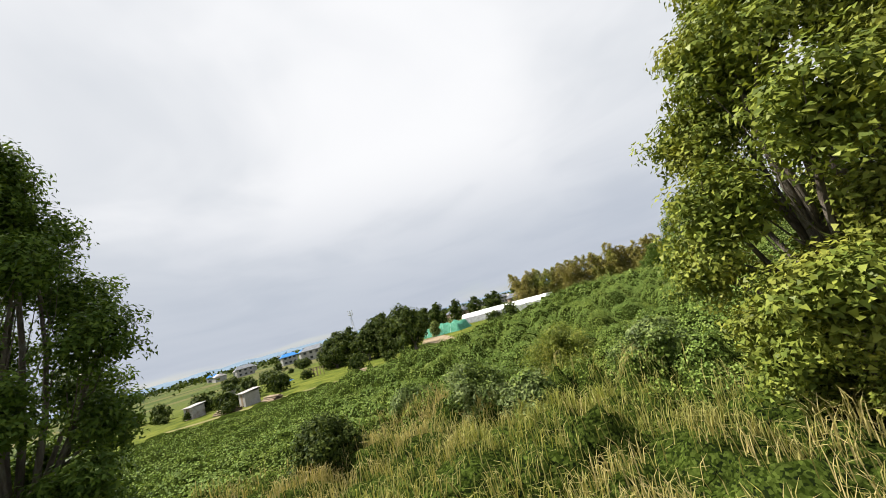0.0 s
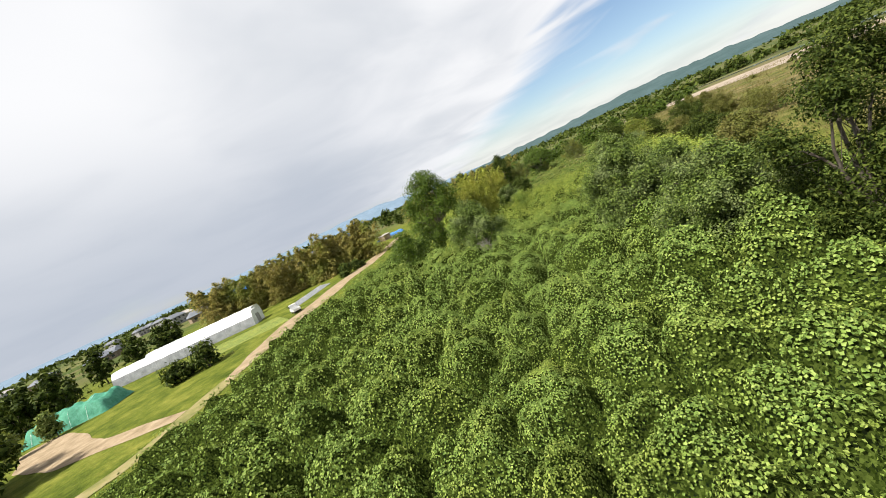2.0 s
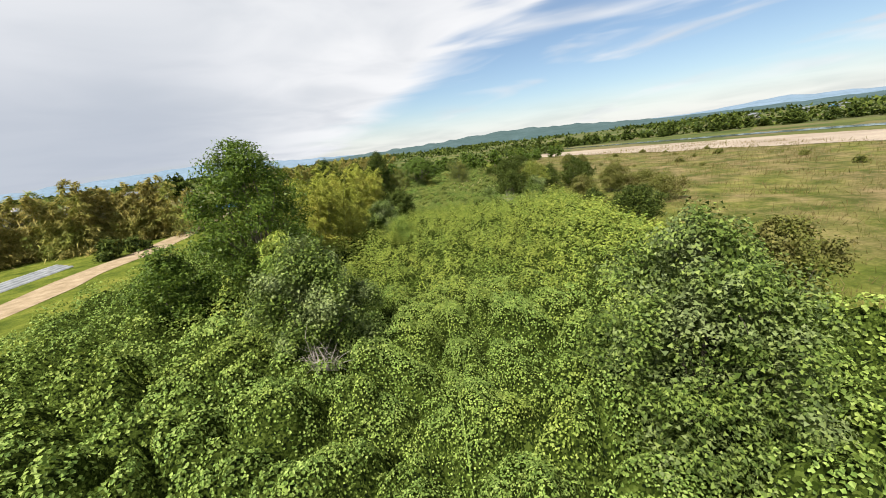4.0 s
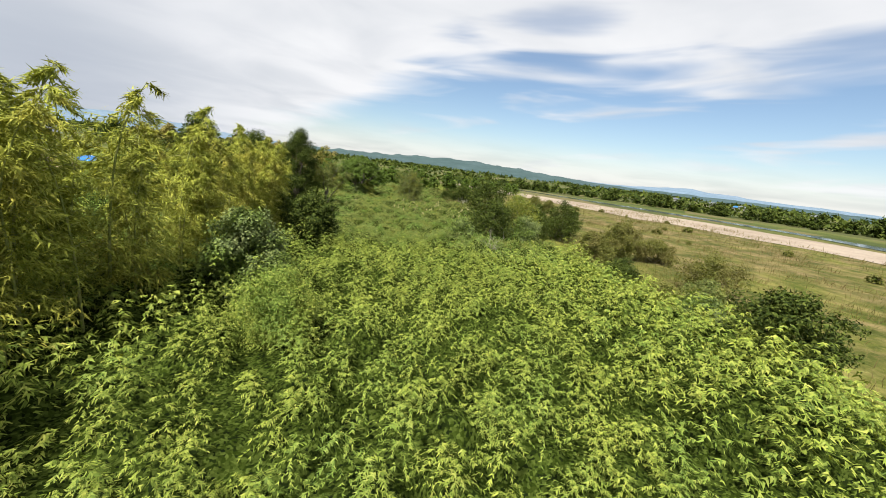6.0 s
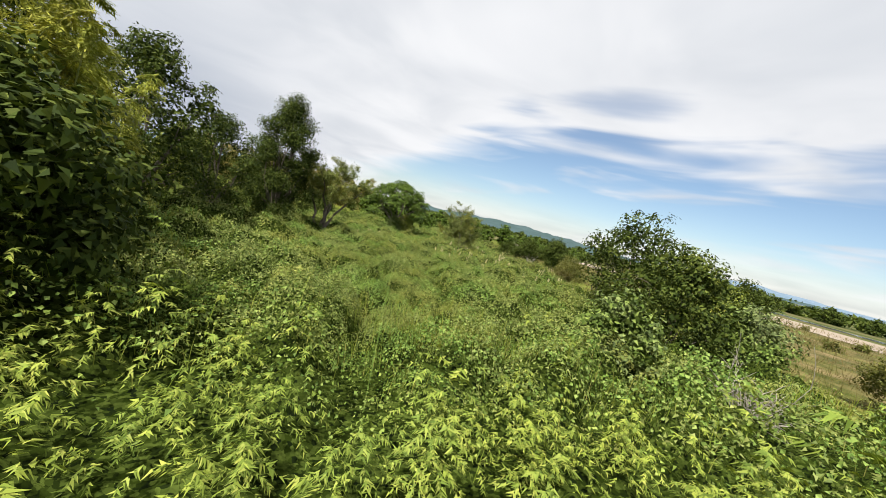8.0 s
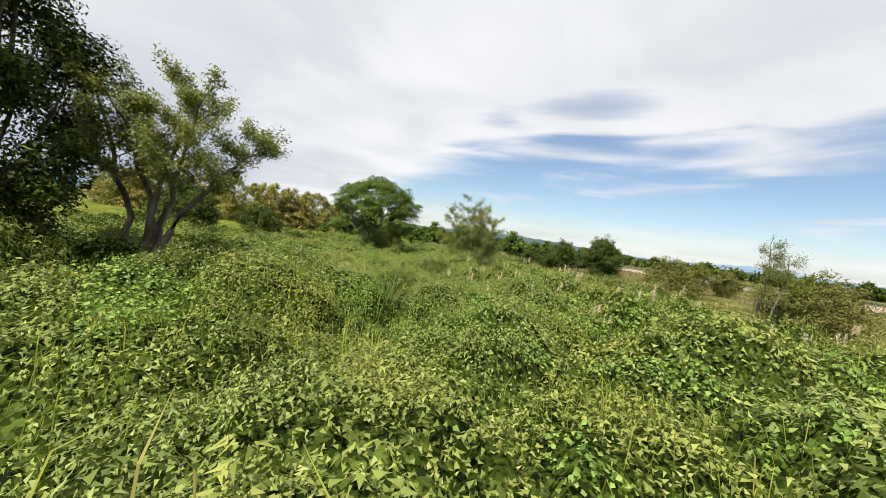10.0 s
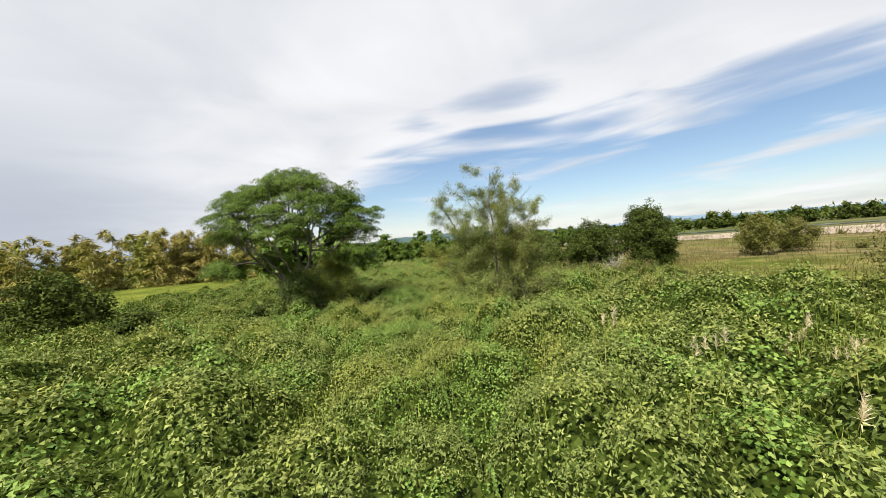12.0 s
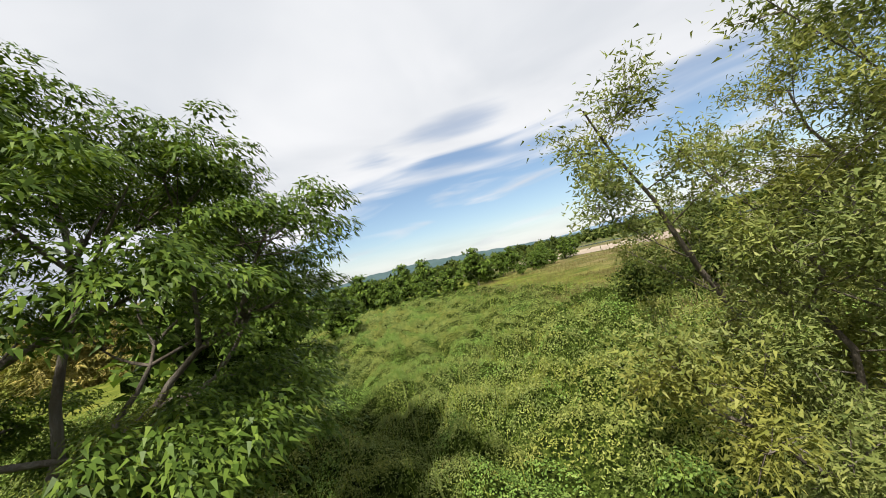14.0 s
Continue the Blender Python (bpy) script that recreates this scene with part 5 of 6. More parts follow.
grove([bamboo("bamboo", "olive-brown bamboo beyond the mown strip", 12.0, "brown_bamboo", 96 + i, per=32, boughs=28, size=1.0, low=0.02, wide=1.8) for i in range(3)], west_grove, 99, 0.8, 1.1)


# ------------------------------------------------------------- pampas plumes
def pampas(seed):
    rng = np.random.default_rng(seed)
    root = thing("pampas_grass", (0, 0, 0), "pampas grass with pale seed plumes among weeds", "grass clump", "pampas plumes")
    n = 26
    a = rng.uniform(0, 6.283, n)
    way = np.stack([np.cos(a), np.sin(a), 0 * a], -1)
    child("blades", mesh_np("blades", *blades(rng, way * 0.08, way, rng.uniform(0.6, 1.2, n), 0.022, rng.uniform(0.3, 0.95, n)), mats=[M["blade"]]), root)
    for i in range(rng.integers(1, 4)):
        b = rng.uniform(0, 6.283)
        tip = np.array([np.cos(b) * 0.25, np.sin(b) * 0.25, rng.uniform(1.15, 1.6)])
        line = curve((0, 0, 0), tip, 0.1, 6, rng, 0.03)
        st = child("stem", mesh_np("stem", *tube(line, np.linspace(0.007, 0.004, 6), 4), mats=[M["blade"]], smooth_=True), root)
        k = 46
        t = rng.random(k)
        p = tip + np.array([0.05, 0.02, 0.30]) * t[:, None]
        al = unit(np.array([0.35, 0.1, 0.8]) + rng.normal(size=(k, 3)) * 0.30)
        v, q = leaves(rng, p, rng.normal(size=(k, 3)), rng.uniform(0.10, 0.2, k) * (1.2 - 0.6 * t), 0.018, 0.25, 0.05, al)
        child("plume", mesh_np("plume", v, q, mats=[M["plume"]]), st, "pale feathery seed head")
    return root


_p = [pampas(300 + i) for i in range(5)]
for i in range(64):
    px, py = _r.uniform(-7, 14), _r.uniform(9, 28)
    if i % 3 == 0:
        px = _r.uniform(4, 15)
    if abs(px + 2.5) < 2.5:
        px += 6.0
    m = pose(px, py, float(canopy(px, py)) - 0.75, 0, 0, _r.uniform(-40, 40)) @ Matrix.Scale(_r.uniform(0.7, 1.0), 4)
    if i < 5:
        _p[i].matrix_basis = m
    else:
        copy_thing(_p[i % 5], m)


# ------------------------------------------------------------- trees farther off
def far_tree(label, h, r, leaf, seed, size=0.55, per=9, lobes=10, base=0.08, group="trees round the fields"):
    return tree("broadleaf_tree", label, "tree", 0.0, 200.0, h, r, leaf, seed, base=base, lobes=lobes, clumps=8, per=per, size=size, slim=0.6, rc=0.55, trunk=0.2, group=group)


def plant(protos, places, seed, lo, hi):
    rng = np.random.default_rng(seed)
    for i, (x, y) in enumerate(places):
        s = rng.uniform(lo, hi)
        m = pose(x, y, float(land(x, y)) - 0.15, 0, 0, rng.uniform(0, 360)) @ Matrix.Diagonal((s, s, s * rng.uniform(0.85, 1.15), 1))
        if i < len(protos):
            protos[i].matrix_basis = m
        else:
            copy_thing(protos[i % len(protos)], m)


_q = np.random.default_rng(501)


def along(a, b, n, wide):
    return [(a[0] + (b[0] - a[0]) * t + _q.normal() * wide, a[1] + (b[1] - a[1]) * t + _q.normal() * wide) for t in (np.arange(n) + _q.random(n) * 0.7) / n]


# hedge by the yard, and the wood behind it
plant([far_tree("dense dark green hedge tree beside the track", 5.2, 2.8, "dark", 510 + i, 0.26, 34) for i in range(2)], along((-76, -93), (-50, -74), 16, 1.3), 1, 0.95, 1.4)
plant([far_tree("big dark rounded tree behind the hedge", 10.5, 5.0, "dark", 514 + i, 0.6, 14, 12) for i in range(2)], along((-120, -84), (-98, -56), 7, 3.0) + along((-112, -42), (-100, -26), 4, 2.0) + along((-104, -78), (-90, -54), 9, 2.5), 2, 0.8, 1.15)
plant([far_tree("pale green leafy tree over the hedge", 6.0, 2.6, "weed", 517, 0.4, 14)], along((-74, -70), (-70, -62), 3, 1.5), 3, 0.7, 1.1)
plant([far_tree("low rounded bush beside the farm track", 2.6, 1.9, "dark", 518 + i, 0.30, 14, 8, 0.02) for i in range(2)],
      along((-56, -56), (-50, -50), 3, 1.0) + along((-53, -14), (-52, -4), 4, 0.9) + along((-44, -84), (-40, -90), 2, 1.0) + along((-46, -106), (-64, -128), 14, 3.5) + along((-90, -112), (-150, -128), 14, 5.0) + along((-110, -100), (-190, -104), 10, 5.0) + along((-58, -100), (-66, -112), 3, 2.0), 4, 0.7, 1.2)
# trees that close the bank to the north
plant([far_tree("green tree on the far end of the bank", 7.4, 3.4, "chinaberry", 521 + i, 0.40, 18, 11, 0.05, "trees along the bank") for i in range(3)],
      [(-10.0, 66.0), (-6.5, 74.0), (-14.0, 72.0), (-13.0, 60.0)] + along((-30, 100), (14, 112), 30, 5.0) + along((14, 110), (52, 130), 16, 4.0), 5, 0.55, 1.15)
plant([far_tree("dark tree behind the mown strip", 8.0, 3.8, "dark", 525 + i, 0.5, 13, 11, 0.05, "trees along the bank") for i in range(2)], along((-110, 112), (-30, 142), 14, 5.0), 6, 0.8, 1.2)
plant([far_tree("green tree on the west side of the bank", 7.0, 3.2, "oak", 528 + i, 0.20, 42, 11, 0.05, "trees along the bank") for i in range(2)],
      along((-22, -10), (-30, 24), 9, 2.4), 7, 0.75, 1.2)
# river side
plant([far_tree("dark tree on the far river bank", 8.0, 4.6, "dark", 531 + i, 0.8, 9, 10, 0.0, "trees across the river") for i in range(3)], along((40, 260), (150, 235), 22, 8) + along((150, 235), (290, 140), 30, 8) + along((290, 140), (330, -60), 22, 9), 8, 0.7, 1.3)
plant([far_tree("low bush in the dry meadow", 1.8, 1.7, "brown_shrub", 535 + i, 0.3, 10, 7, 0.0, "meadow bushes") for i in range(2)],
      [(_q.uniform(34, 92), _q.uniform(-70, 90)) for _ in range(26)], 9, 0.35, 1.0)
plant([far_tree("solitary dark tree among far fields", 12.0, 7.0, "dark", 538, 0.9, 12, 12, 0.02)], [(-150, 172), (-160, 182), (-190, 120), (-230, 60), (-120, 90)], 10, 0.7, 1.1)


def far_woods():
    """Woods and hedges on the plain, too far off to tell one tree from the next."""
    rng = np.random.default_rng(540)
    P = []
    for _ in range(170):
        a, d = rng.uniform(-1.5, 2.4), rng.uniform(330, 1500)
        c = np.array([-np.sin(a) * d, np.cos(a) * d])
        t = rng.uniform(0, np.pi)
        n = rng.integers(60, 160)
        u = rng.normal(size=(n, 2)) * np.array([rng.uniform(18, 70), rng.uniform(4, 12)])
        w = np.stack([u[:, 0] * np.cos(t) - u[:, 1] * np.sin(t), u[:, 0] * np.sin(t) + u[:, 1] * np.cos(t)], -1)
        h = rng.uniform(5, 10)
        P.append(np.concatenate([c + w, (rng.random(n) ** 0.6 * h)[:, None]], 1))
    for p0, p1, n, h in (((30, 265), (150, 240), 900, 7), ((150, 240), (290, 145), 1200, 8), ((290, 145), (335, -70), 1100, 8), ((-30, 150), (60, 175), 700, 7), ((-140, 150), (-60, 165), 500, 8), ((60, 175), (40, 255), 400, 6)):
        t = rng.random(n)[:, None]
        w = np.array(p0) * (1 - t) + np.array(p1) * t + rng.normal(size=(n, 2)) * 5
        P.append(np.concatenate([w, rng.random((n, 1)) ** 0.7 * h * (0.55 + 0.6 * np.abs(perlin(t * 23 + h, t * 0 + n, 77)))], 1))
    P = np.concatenate(P)
    L = rng.uniform(0.6, 1.0, len(P)) * (1.2 + np.hypot(P[:, 0], P[:, 1]) / 140)
    v, q = leaves(rng, P, rng.normal(size=P.shape) + np.array([0, 0, 0.8]), L, L * 0.8, 0.3, 0.2)
    v[:, 2] = np.maximum(v[:, 2], 0.0)
    tagged(new("far_woods", mesh_np("far_woods", v, q, mats=[M["dark"]])), "hedges and woods across the far plain", "woods", kind="stuff")


far_woods()


# ------------------------------------------------------------- farm
def box(bm, x0, x1, y0, y1, z0, z1):
    c = Matrix.LocRotScale(((x0 + x1) / 2, (y0 + y1) / 2, (z0 + z1) / 2), None, (x1 - x0, y1 - y0, z1 - z0))
    bmesh.ops.create_cube(bm, size=1.0, matrix=c)
    return bm


def solid(name, dims, mat, parent, label="", bevel=0.0):
    bm = box(bmesh.new(), *dims)
    if bevel:
        bmesh.ops.bevel(bm, geom=bm.edges[:], offset=bevel, segments=2, affect="EDGES")
    return part(name, bm, M[mat], parent, label)


def greenhouse(x, y, turn, length, w, h, label):
    root = thing("greenhouse", (x, y, float(land(x, y))), label, "greenhouse", "plastic tunnels", turn)
    a = np.linspace(0, np.pi, 15)
    side = np.clip(np.sin(a) * 1.25, 0, 1) ** 0.8
    px, pz = -np.cos(a) * w / 2, np.maximum(side * h, 0.0)
    ys = np.linspace(0, length, int(length / 1.5) + 1)
    sag = 0.035 * np.cos(np.arange(len(ys)) * np.pi)
    v = np.stack([np.broadcast_to(px, (len(ys), 15)), np.broadcast_to(ys[:, None], (len(ys), 15)), pz[None] * (1 + 0.012 * np.cos(np.arange(len(ys)) * np.pi))[:, None] + 0.03], -1).reshape(-1, 3)
    i, j = np.meshgrid(np.arange(len(ys) - 1), np.arange(2, 12), indexing="ij")
    q = np.stack([i * 15 + j, i * 15 + j + 1, (i + 1) * 15 + j + 1, (i + 1) * 15 + j], -1).reshape(-1, 4)
    child("roof_film", mesh_np("roof_film", v, q, mats=[M["film"]], smooth_=True), root, "white plastic film roof")
    for s, cols in ((-1, (0, 2)), (1, (12, 14))):
        i, j = np.meshgrid(np.arange(len(ys) - 1), np.arange(*cols), indexing="ij")
        q = np.stack([i * 15 + j, i * 15 + j + 1, (i + 1) * 15 + j + 1, (i + 1) * 15 + j], -1).reshape(-1, 4)
        child("side_net", mesh_np("side_net", v, q, mats=[M["mulch"]], smooth_=True), root, "grey side netting")
    for yy in ys[::2]:
        line = np.stack([px * 1.005, np.full(15, yy), pz * 1.01 + 0.03], -1)
        child("hoop", mesh_np("hoop", *tube(line, np.full(15, 0.024), 4), mats=[M["steel"]], smooth_=True), root)
    for yy, out in ((0.0, -0.02), (length, 0.02)):
        bm = bmesh.new()
        vs = [bm.verts.new((px[k], yy + out, pz[k])) for k in range(15)]
        bm.faces.new(vs)
        part("end_wall", bm, M["film"], root)
        solid("door", (-0.9, 0.9, yy + out * 2 - 0.02, yy + out * 2 + 0.02, 0.02, 2.0), "plaster", root, "pale sliding door", 0.01)
    return root


greenhouse(-92.0, -46.5, -60.0, 31.0, 5.6, 3.1, "long white plastic tunnel greenhouse")
greenhouse(-99.0, -36.5, -60.0, 27.0, 5.6, 2.9, "white plastic tunnel greenhouse behind another")


def sheet_heap(name, x, y, turn, lx, ly, h, mat, label, category, seed):
    rng = np.random.default_rng(seed)
    root = thing(name, (x, y, float(land(x, y))), label, category, turn=turn)
    xs, ys = np.linspace(-lx / 2, lx / 2, 26), np.linspace(-ly / 2, ly / 2, 16)
    X, Y = np.meshgrid(xs, ys, indexing="ij")
    e = np.clip(np.minimum(lx / 2 - np.abs(X), ly / 2 - np.abs(Y)) / 1.1, 0, 1)
    Z = h * smooth(e) * (0.78 + 0.35 * perlin(X / 2.2 + seed, Y / 2.2, 71)) + 0.06 * perlin(X * 2, Y * 2, 72) + 0.05
    v = np.stack([X, Y, Z], -1).reshape(-1, 3)
    i, j = np.meshgrid(np.arange(25), np.arange(15), indexing="ij")
    q = np.stack([i * 16 + j, (i + 1) * 16 + j, (i + 1) * 16 + j + 1, i * 16 + j + 1], -1).reshape(-1, 4)
    child("cover", mesh_np("cover", v, q, mats=[M[mat]], smooth_=True), root)
    for _ in range(5):
        u = rng.uniform(-lx * 0.45, lx * 0.45)
        line = np.stack([np.full(9, u), np.linspace(-ly / 2, ly / 2, 9), np.interp(np.linspace(-ly / 2, ly / 2, 9), ys, Z[np.argmin(abs(xs - u))]) + 0.02], -1)
        child("rope", mesh_np("rope", *tube(line, np.full(9, 0.015), 4), mats=[M["paint"]], smooth_=True), root)
    return root


sheet_heap("sheeted_heap", -76.0, -60.0, 35.0, 13.0, 7.0, 3.0, "green_sheet", "heap under a blue-green net sheet", "covered heap", 3)
sheet_heap("tarpaulin", -80.0, 55.0, 20.0, 12.0, 6.0, 1.2, "blue_sheet", "bright blue tarpaulin over stacked goods", "tarpaulin", 4)
sheet_heap("tarpaulin", -74.0, -103.0, 70.0, 3.0, 2.0, 0.9, "blue_sheet", "small blue tarpaulin in the yard", "tarpaulin", 5)


def truck(x, y, turn, label):
    root = thing("truck", (x, y, float(land(x, y)) + 0.05), label, "truck", turn=turn)
    solid("chassis", (-0.55, 0.55, -1.6, 1.55, 0.32, 0.46), "rubber", root)
    solid("bed", (-0.70, 0.70, -1.65, 0.35, 0.48, 0.60), "paint", root, "", 0.015)
    for dims in ((-0.70, -0.66, -1.65, 0.35, 0.60, 0.90), (0.66, 0.70, -1.65, 0.35, 0.60, 0.90), (-0.66, 0.66, -1.65, -1.61, 0.60, 0.90)):
        solid("side_board", dims, "paint", root, "", 0.008)
    bm = box(bmesh.new(), -0.69, 0.69, 0.38, 1.62, 0.42, 1.72)
    for v in bm.verts:
        if v.co.z > 1:
            v.co.x *= 0.90
            v.co.y = v.co.y - 0.34 if v.co.y > 1 else v.co.y + 0.03
    bmesh.ops.bevel(bm, geom=bm.edges[:], offset=0.06, segments=2, affect="EDGES")
    cab = part("cab", bm, M["paint"], root)
    bm = bmesh.new()
    bm.faces.new([bm.verts.new(p) for p in ((-0.58, 1.50, 1.10), (0.58, 1.50, 1.10), (0.54, 1.33, 1.62), (-0.54, 1.33, 1.62))])
    part("windscreen", bm, M["glass"], cab)
    for s in (-1, 1):
        bm = bmesh.new()
        bm.faces.new([bm.verts.new(p) for p in ((s * 0.70, 0.55, 1.08), (s * 0.70, 1.40, 1.08), (s * 0.645, 1.22, 1.6), (s * 0.645, 0.58, 1.6))])
        part("side_window", bm, M["glass"], cab)
        for yy in (-0.95, 1.10):
            bm = bmesh.new()
            bmesh.ops.create_cone(bm, cap_ends=True, segments=18, radius1=0.27, radius2=0.27, depth=0.15, matrix=pose(s * 0.60, yy, 0.27, 0, 90, 0))
            bmesh.ops.bevel(bm, geom=bm.edges[:], offset=0.02, segments=1, affect="EDGES")
            wheel = part("wheel", bm, M["rubber"], root)
            bm = bmesh.new()
            bmesh.ops.create_cone(bm, cap_ends=True, segments=14, radius1=0.15, radius2=0.15, depth=0.17, matrix=pose(s * 0.60, yy, 0.27, 0, 90, 0))
            part("rim", bm, M["steel"], wheel)
        solid("headlight", (s * 0.56 - 0.09, s * 0.56 + 0.09, 1.60, 1.635, 0.66, 0.80), "film", root)
    return root


truck(-48.4, -35.8, 60.0, "small white flatbed truck beside the track")


def crop_row(x, y, turn, length, mat, label, group):
    root = thing("crop_row", (x, y, float(land(x, y))), label, "crop row", group, turn)
    n = 24
    s = np.linspace(0, length, n)
    prof = np.array([(-0.45, 0.0), (-0.32, 0.16), (0.0, 0.24), (0.32, 0.16), (0.45, 0.0)])
    v = np.stack([np.broadcast_to(prof[:, 0], (n, 5)), np.broadcast_to(s[:, None], (n, 5)), prof[:, 1] * (1 + 0.15 * perlin(s[:, None] * 1.3 + x, prof[:, 0] * 3, 75)) + 0.02], -1).reshape(-1, 3)
    i, j = np.meshgrid(np.arange(n - 1), np.arange(4), indexing="ij")
    q = np.stack([i * 5 + j, i * 5 + j + 1, (i + 1) * 5 + j + 1, (i + 1) * 5 + j], -1).reshape(-1, 4)
    child("ridge", mesh_np("ridge", v, q, mats=[M[mat]], smooth_=True), root)
    return root


for i in range(4):
    crop_row(-54.5 - i * 1.5, -30.0 + i * 0.6, 12.0, 15.0, "mulch", "raised bed under grey mulch film", "mulched beds")
for i in range(7):
    crop_row(-62.0 - i * 1.5, -52.0 + i * 0.9, -52.0 + 0.0, 20.0, "weed", "low green crop row beside the tunnel", "crop rows")


def shed(x, y, turn, w, d, h, wall, roof, label):
    root = thing("shed", (x, y, float(land(x, y)) - 0.05), label, "shed", turn=turn)
    for dims in ((-w / 2, w / 2, -d / 2, -d / 2 + 0.06, 0, h), (-w / 2, w / 2, d / 2 - 0.06, d / 2, 0, h * 1.12), (-w / 2, -w / 2 + 0.06, -d / 2 + 0.06, d / 2 - 0.06, 0, h), (w / 2 - 0.06, w / 2, -d / 2 + 0.06, d / 2 - 0.06, 0, h)):
        solid("wall", dims, wall, root)
    bm = box(bmesh.new(), -w / 2 - 0.25, w / 2 + 0.25, -d / 2 - 0.25, d / 2 + 0.25, h + 0.02, h + 0.08)
    for v in bm.verts:
        v.co.z += (v.co.y + d / 2) / d * h * 0.12
    part("roof", bm, M[roof], root)
    solid("door", (-0.45, 0.45, -d / 2 - 0.03, -d / 2 - 0.003, 0.03, min(h - 0.1, 1.9)), "timber", root)
    return root


shed(-43.0, -106.6, 25.0, 3.0, 2.2, 2.1, "plaster", "tin", "small pale garden shed with tin roof")
shed(-50.5, -116.0, 40.0, 2.6, 2.0, 1.9, "tin", "tin", "rusty tin tool shed among shrubs")
shed(-76.0, 44.0, -30.0, 5.0, 3.0, 2.2, "timber", "tin", "open timber farm shed beside stacked goods")
shed(-64.0, -111.0, -20.0, 3.4, 2.4, 2.0, "plaster", "tin", "pale garden shed near the vegetable plots")


def timber_rack(x, y, turn, n, label):
    root = thing("timber_rack", (x, y, float(land(x, y))), label, "rack", turn=turn)
    for i in range(n):
        for yy in (-0.7, 0.7):
            solid("post", (i * 1.6 - 0.05, i * 1.6 + 0.05, yy - 0.05, yy + 0.05, 0, 1.7), "timber", root)
        solid("crossbar", (i * 1.6 - 0.04, i * 1.6 + 0.04, -0.8, 0.8, 1.7, 1.78), "timber", root)
    for yy, z in ((-0.7, 1.2), (0.7, 1.2), (-0.76, 0.6)):
        solid("rail", (-0.3, (n - 1) * 1.6 + 0.3, yy + 0.05, yy + 0.11, z, z + 0.08), "timber", root)


timber_rack(-66.0, -98.0, 25.0, 5, "weathered timber drying rack in the yard")
timber_rack(-70.0, 38.0, 60.0, 4, "weathered timber rack beside the farm track")


def woodpile(x, y, turn, seed, label):
    rng = np.random.default_rng(seed)
    root = thing("woodpile", (x, y, float(land(x, y))), label, "woodpile", turn=turn)
    for i in range(16):
        y0, z0 = (i % 6 - 2.5) * 0.26 + (i // 6) * 0.13, 0.12 + (i // 6) * 0.22
        line = np.array([(-2.0 + rng.normal() * 0.2, y0, z0), (0, y0 + rng.normal() * 0.06, z0), (2.0 + rng.normal() * 0.2, y0 + rng.normal() * 0.08, z0)])
        child("pole", mesh_np("pole", *tube(line, np.full(3, rng.uniform(0.09, 0.13)), 7), mats=[M["timber"]], smooth_=True), root)


woodpile(-39.0, -103.0, 30.0, 61, "stack of weathered grey poles by a shed")
woodpile(-41.0, -109.5, 50.0, 62, "stack of weathered grey poles by a shed")
woodpile(-36.0, -88.5, 20.0, 63, "old boards lying on the field edge")


# ------------------------------------------------------------- village and mast
def house(w, d, h, wall, roof, label, floors=2):
    root = thing("house", (0, 0, 0), label, "house", "village houses")
    solid("wall", (-w / 2, w / 2, -d / 2, d / 2, 0, h), wall, root)
    bm = bmesh.new()
    o, rise = 0.7, d * 0.26
    c = [bm.verts.new(p) for p in ((-w / 2 - o, -d / 2 - o, h - 0.15), (w / 2 + o, -d / 2 - o, h - 0.15), (w / 2 + o, d / 2 + o, h - 0.15), (-w / 2 - o, d / 2 + o, h - 0.15), (-w / 2 + d * 0.18, 0, h + rise), (w / 2 - d * 0.18, 0, h + rise))]
    for f in ((0, 1, 5, 4), (2, 3, 4, 5), (1, 2, 5), (3, 0, 4), (3, 2, 1, 0)):
        bm.faces.new([c[k] for k in f])
    part("roof", bm, M[roof], root)
    for fl in range(floors):
        for s in (-1, 1):
            for k in range(3):
                x = (k - 1) * w * 0.3
                solid("window", (x - 0.75, x + 0.75, s * d / 2 - 0.03, s * d / 2 + 0.03, 0.9 + fl * 2.7, 2.1 + fl * 2.7), "glass", root)
    return root


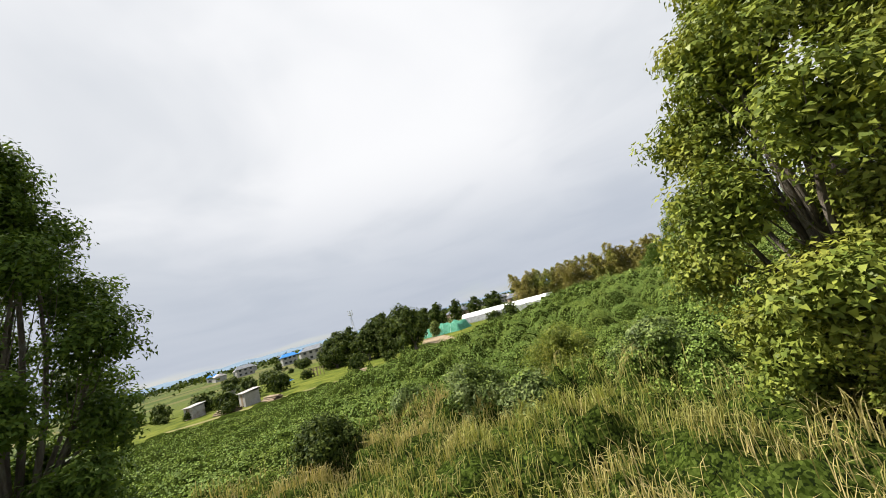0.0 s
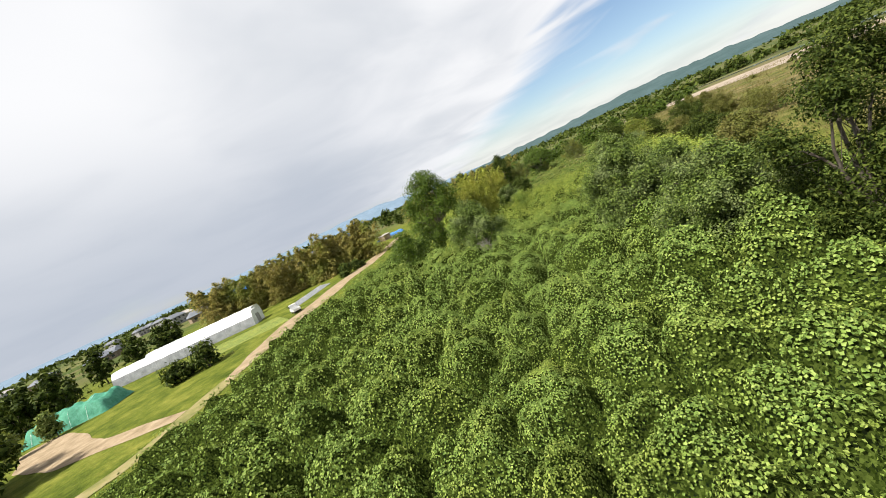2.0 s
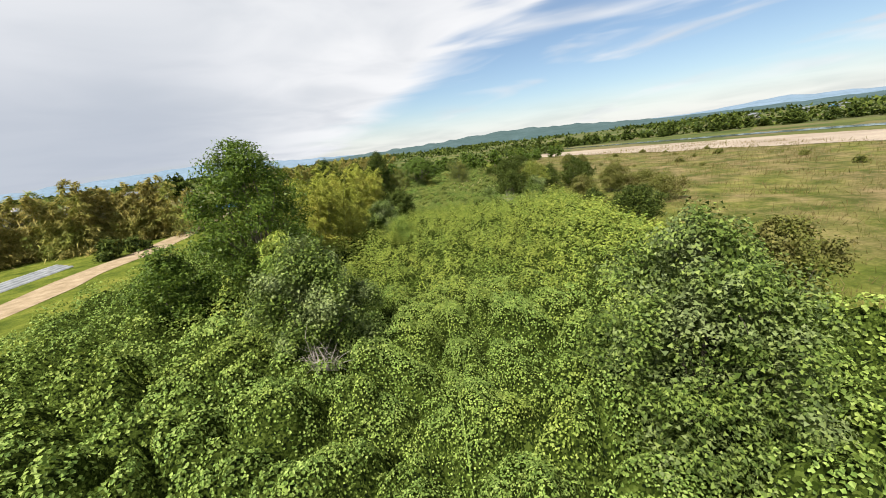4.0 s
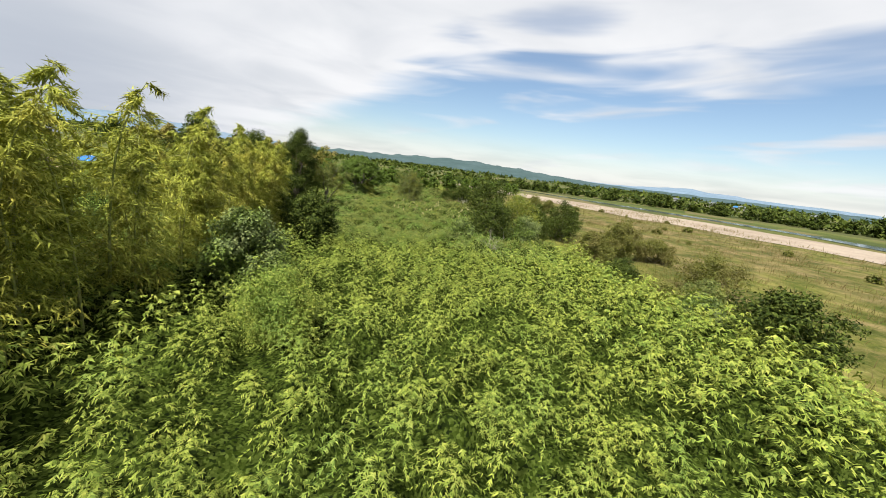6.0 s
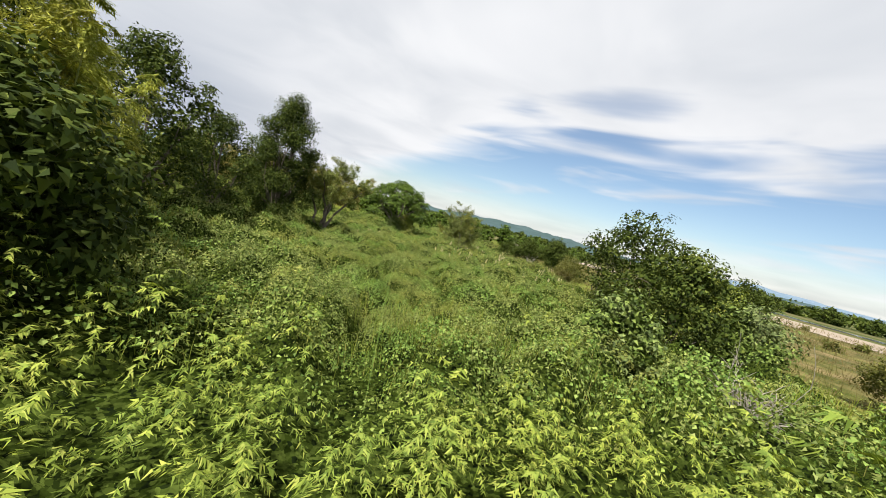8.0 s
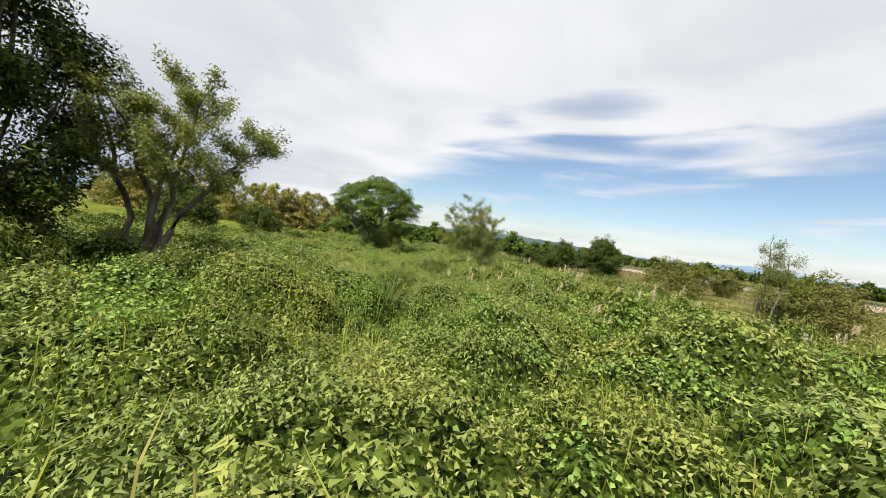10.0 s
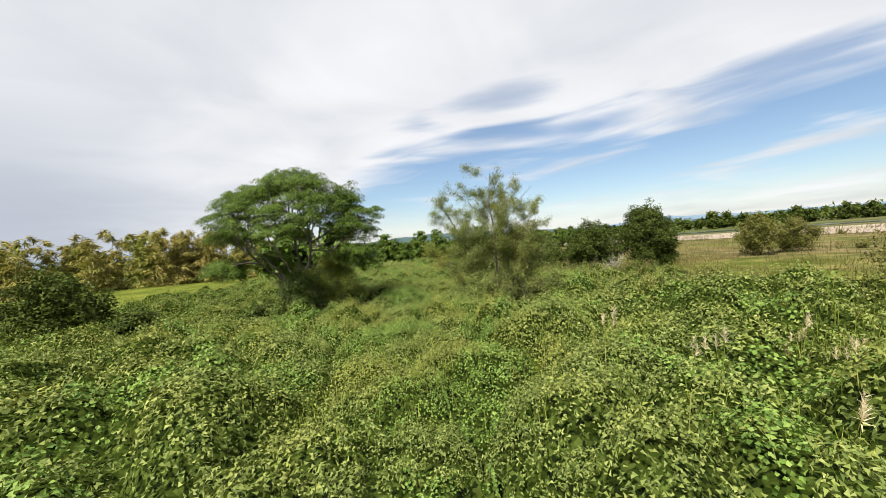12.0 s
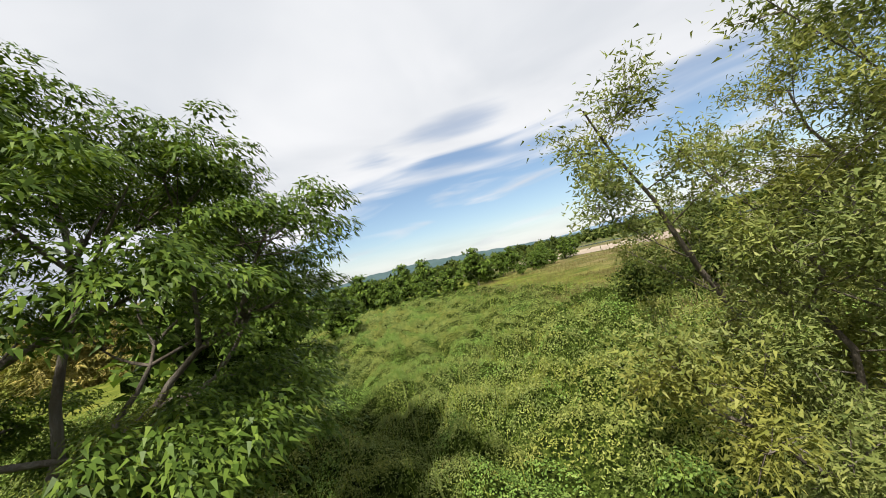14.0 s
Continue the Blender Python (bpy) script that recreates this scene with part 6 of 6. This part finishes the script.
homes = [house(11, 8, 5.4, "plaster", "tiles", "two-storey house with grey tiled roof"), house(9, 7, 5.2, "plaster", "blue_sheet", "two-storey house with blue roof"),
         house(19, 8, 4.2, "plaster", "tin", "long pale workshop with metal roof", 1), house(10, 9, 3.2, "timber", "tiles", "low timber house with tiled roof", 1)]
spots = []
for i in range(64):
    a, d = radians(_q.uniform(38, 108)), _q.uniform(170, 620)
    spots.append((-math.sin(a) * d, -60 + math.cos(a) * d))
for i in range(16):
    a, d = radians(_q.uniform(-75, -38)), _q.uniform(420, 800)
    spots.append((-math.sin(a) * d, math.cos(a) * d))
for i, (x, y) in enumerate(spots):
    m = pose(x, y, float(land(x, y)) - 0.05, 0, 0, _q.choice([20, 110, 65]) + _q.uniform(-8, 8))
    if i < 4:
        homes[i].matrix_basis = m
    else:
        copy_thing(homes[int(_q.choice([0, 0, 1, 2, 3]))], m)


def mast(x, y, h):
    root = thing("radio_mast", (x, y, float(land(x, y))), "slim steel mast with antennas above trees", "mast")
    for k in range(3):
        a = k * 2.094
        line = np.array([(math.cos(a) * 1.2, math.sin(a) * 1.2, 0), (math.cos(a) * 0.35, math.sin(a) * 0.35, h)])
        child("leg", mesh_np("leg", *tube(line, [0.12, 0.08], 5), mats=[M["steel"]], smooth_=True), root)
    for i in range(8):
        z, r = h * (i + 0.5) / 8, 1.2 - 0.85 * (i + 0.5) / 8
        ring = np.array([(math.cos(a) * r, math.sin(a) * r, z + (0.8 if k % 2 else -0.8)) for k, a in enumerate(np.linspace(0, 6.283, 7))])
        child("brace", mesh_np("brace", *tube(ring, np.full(7, 0.05), 4), mats=[M["steel"]], smooth_=True), root)
    solid("platform", (-1.3, 1.3, -1.3, 1.3, h - 2.0, h - 1.8), "steel", root)
    for k in range(4):
        a = k * 1.571
        solid("antenna", (math.cos(a) * 1.2 - 0.15, math.cos(a) * 1.2 + 0.15, math.sin(a) * 1.2 - 0.15, math.sin(a) * 1.2 + 0.15, h - 1.8, h + 1.0), "paint", root)


mast(-215.0, -70.0, 21.0)
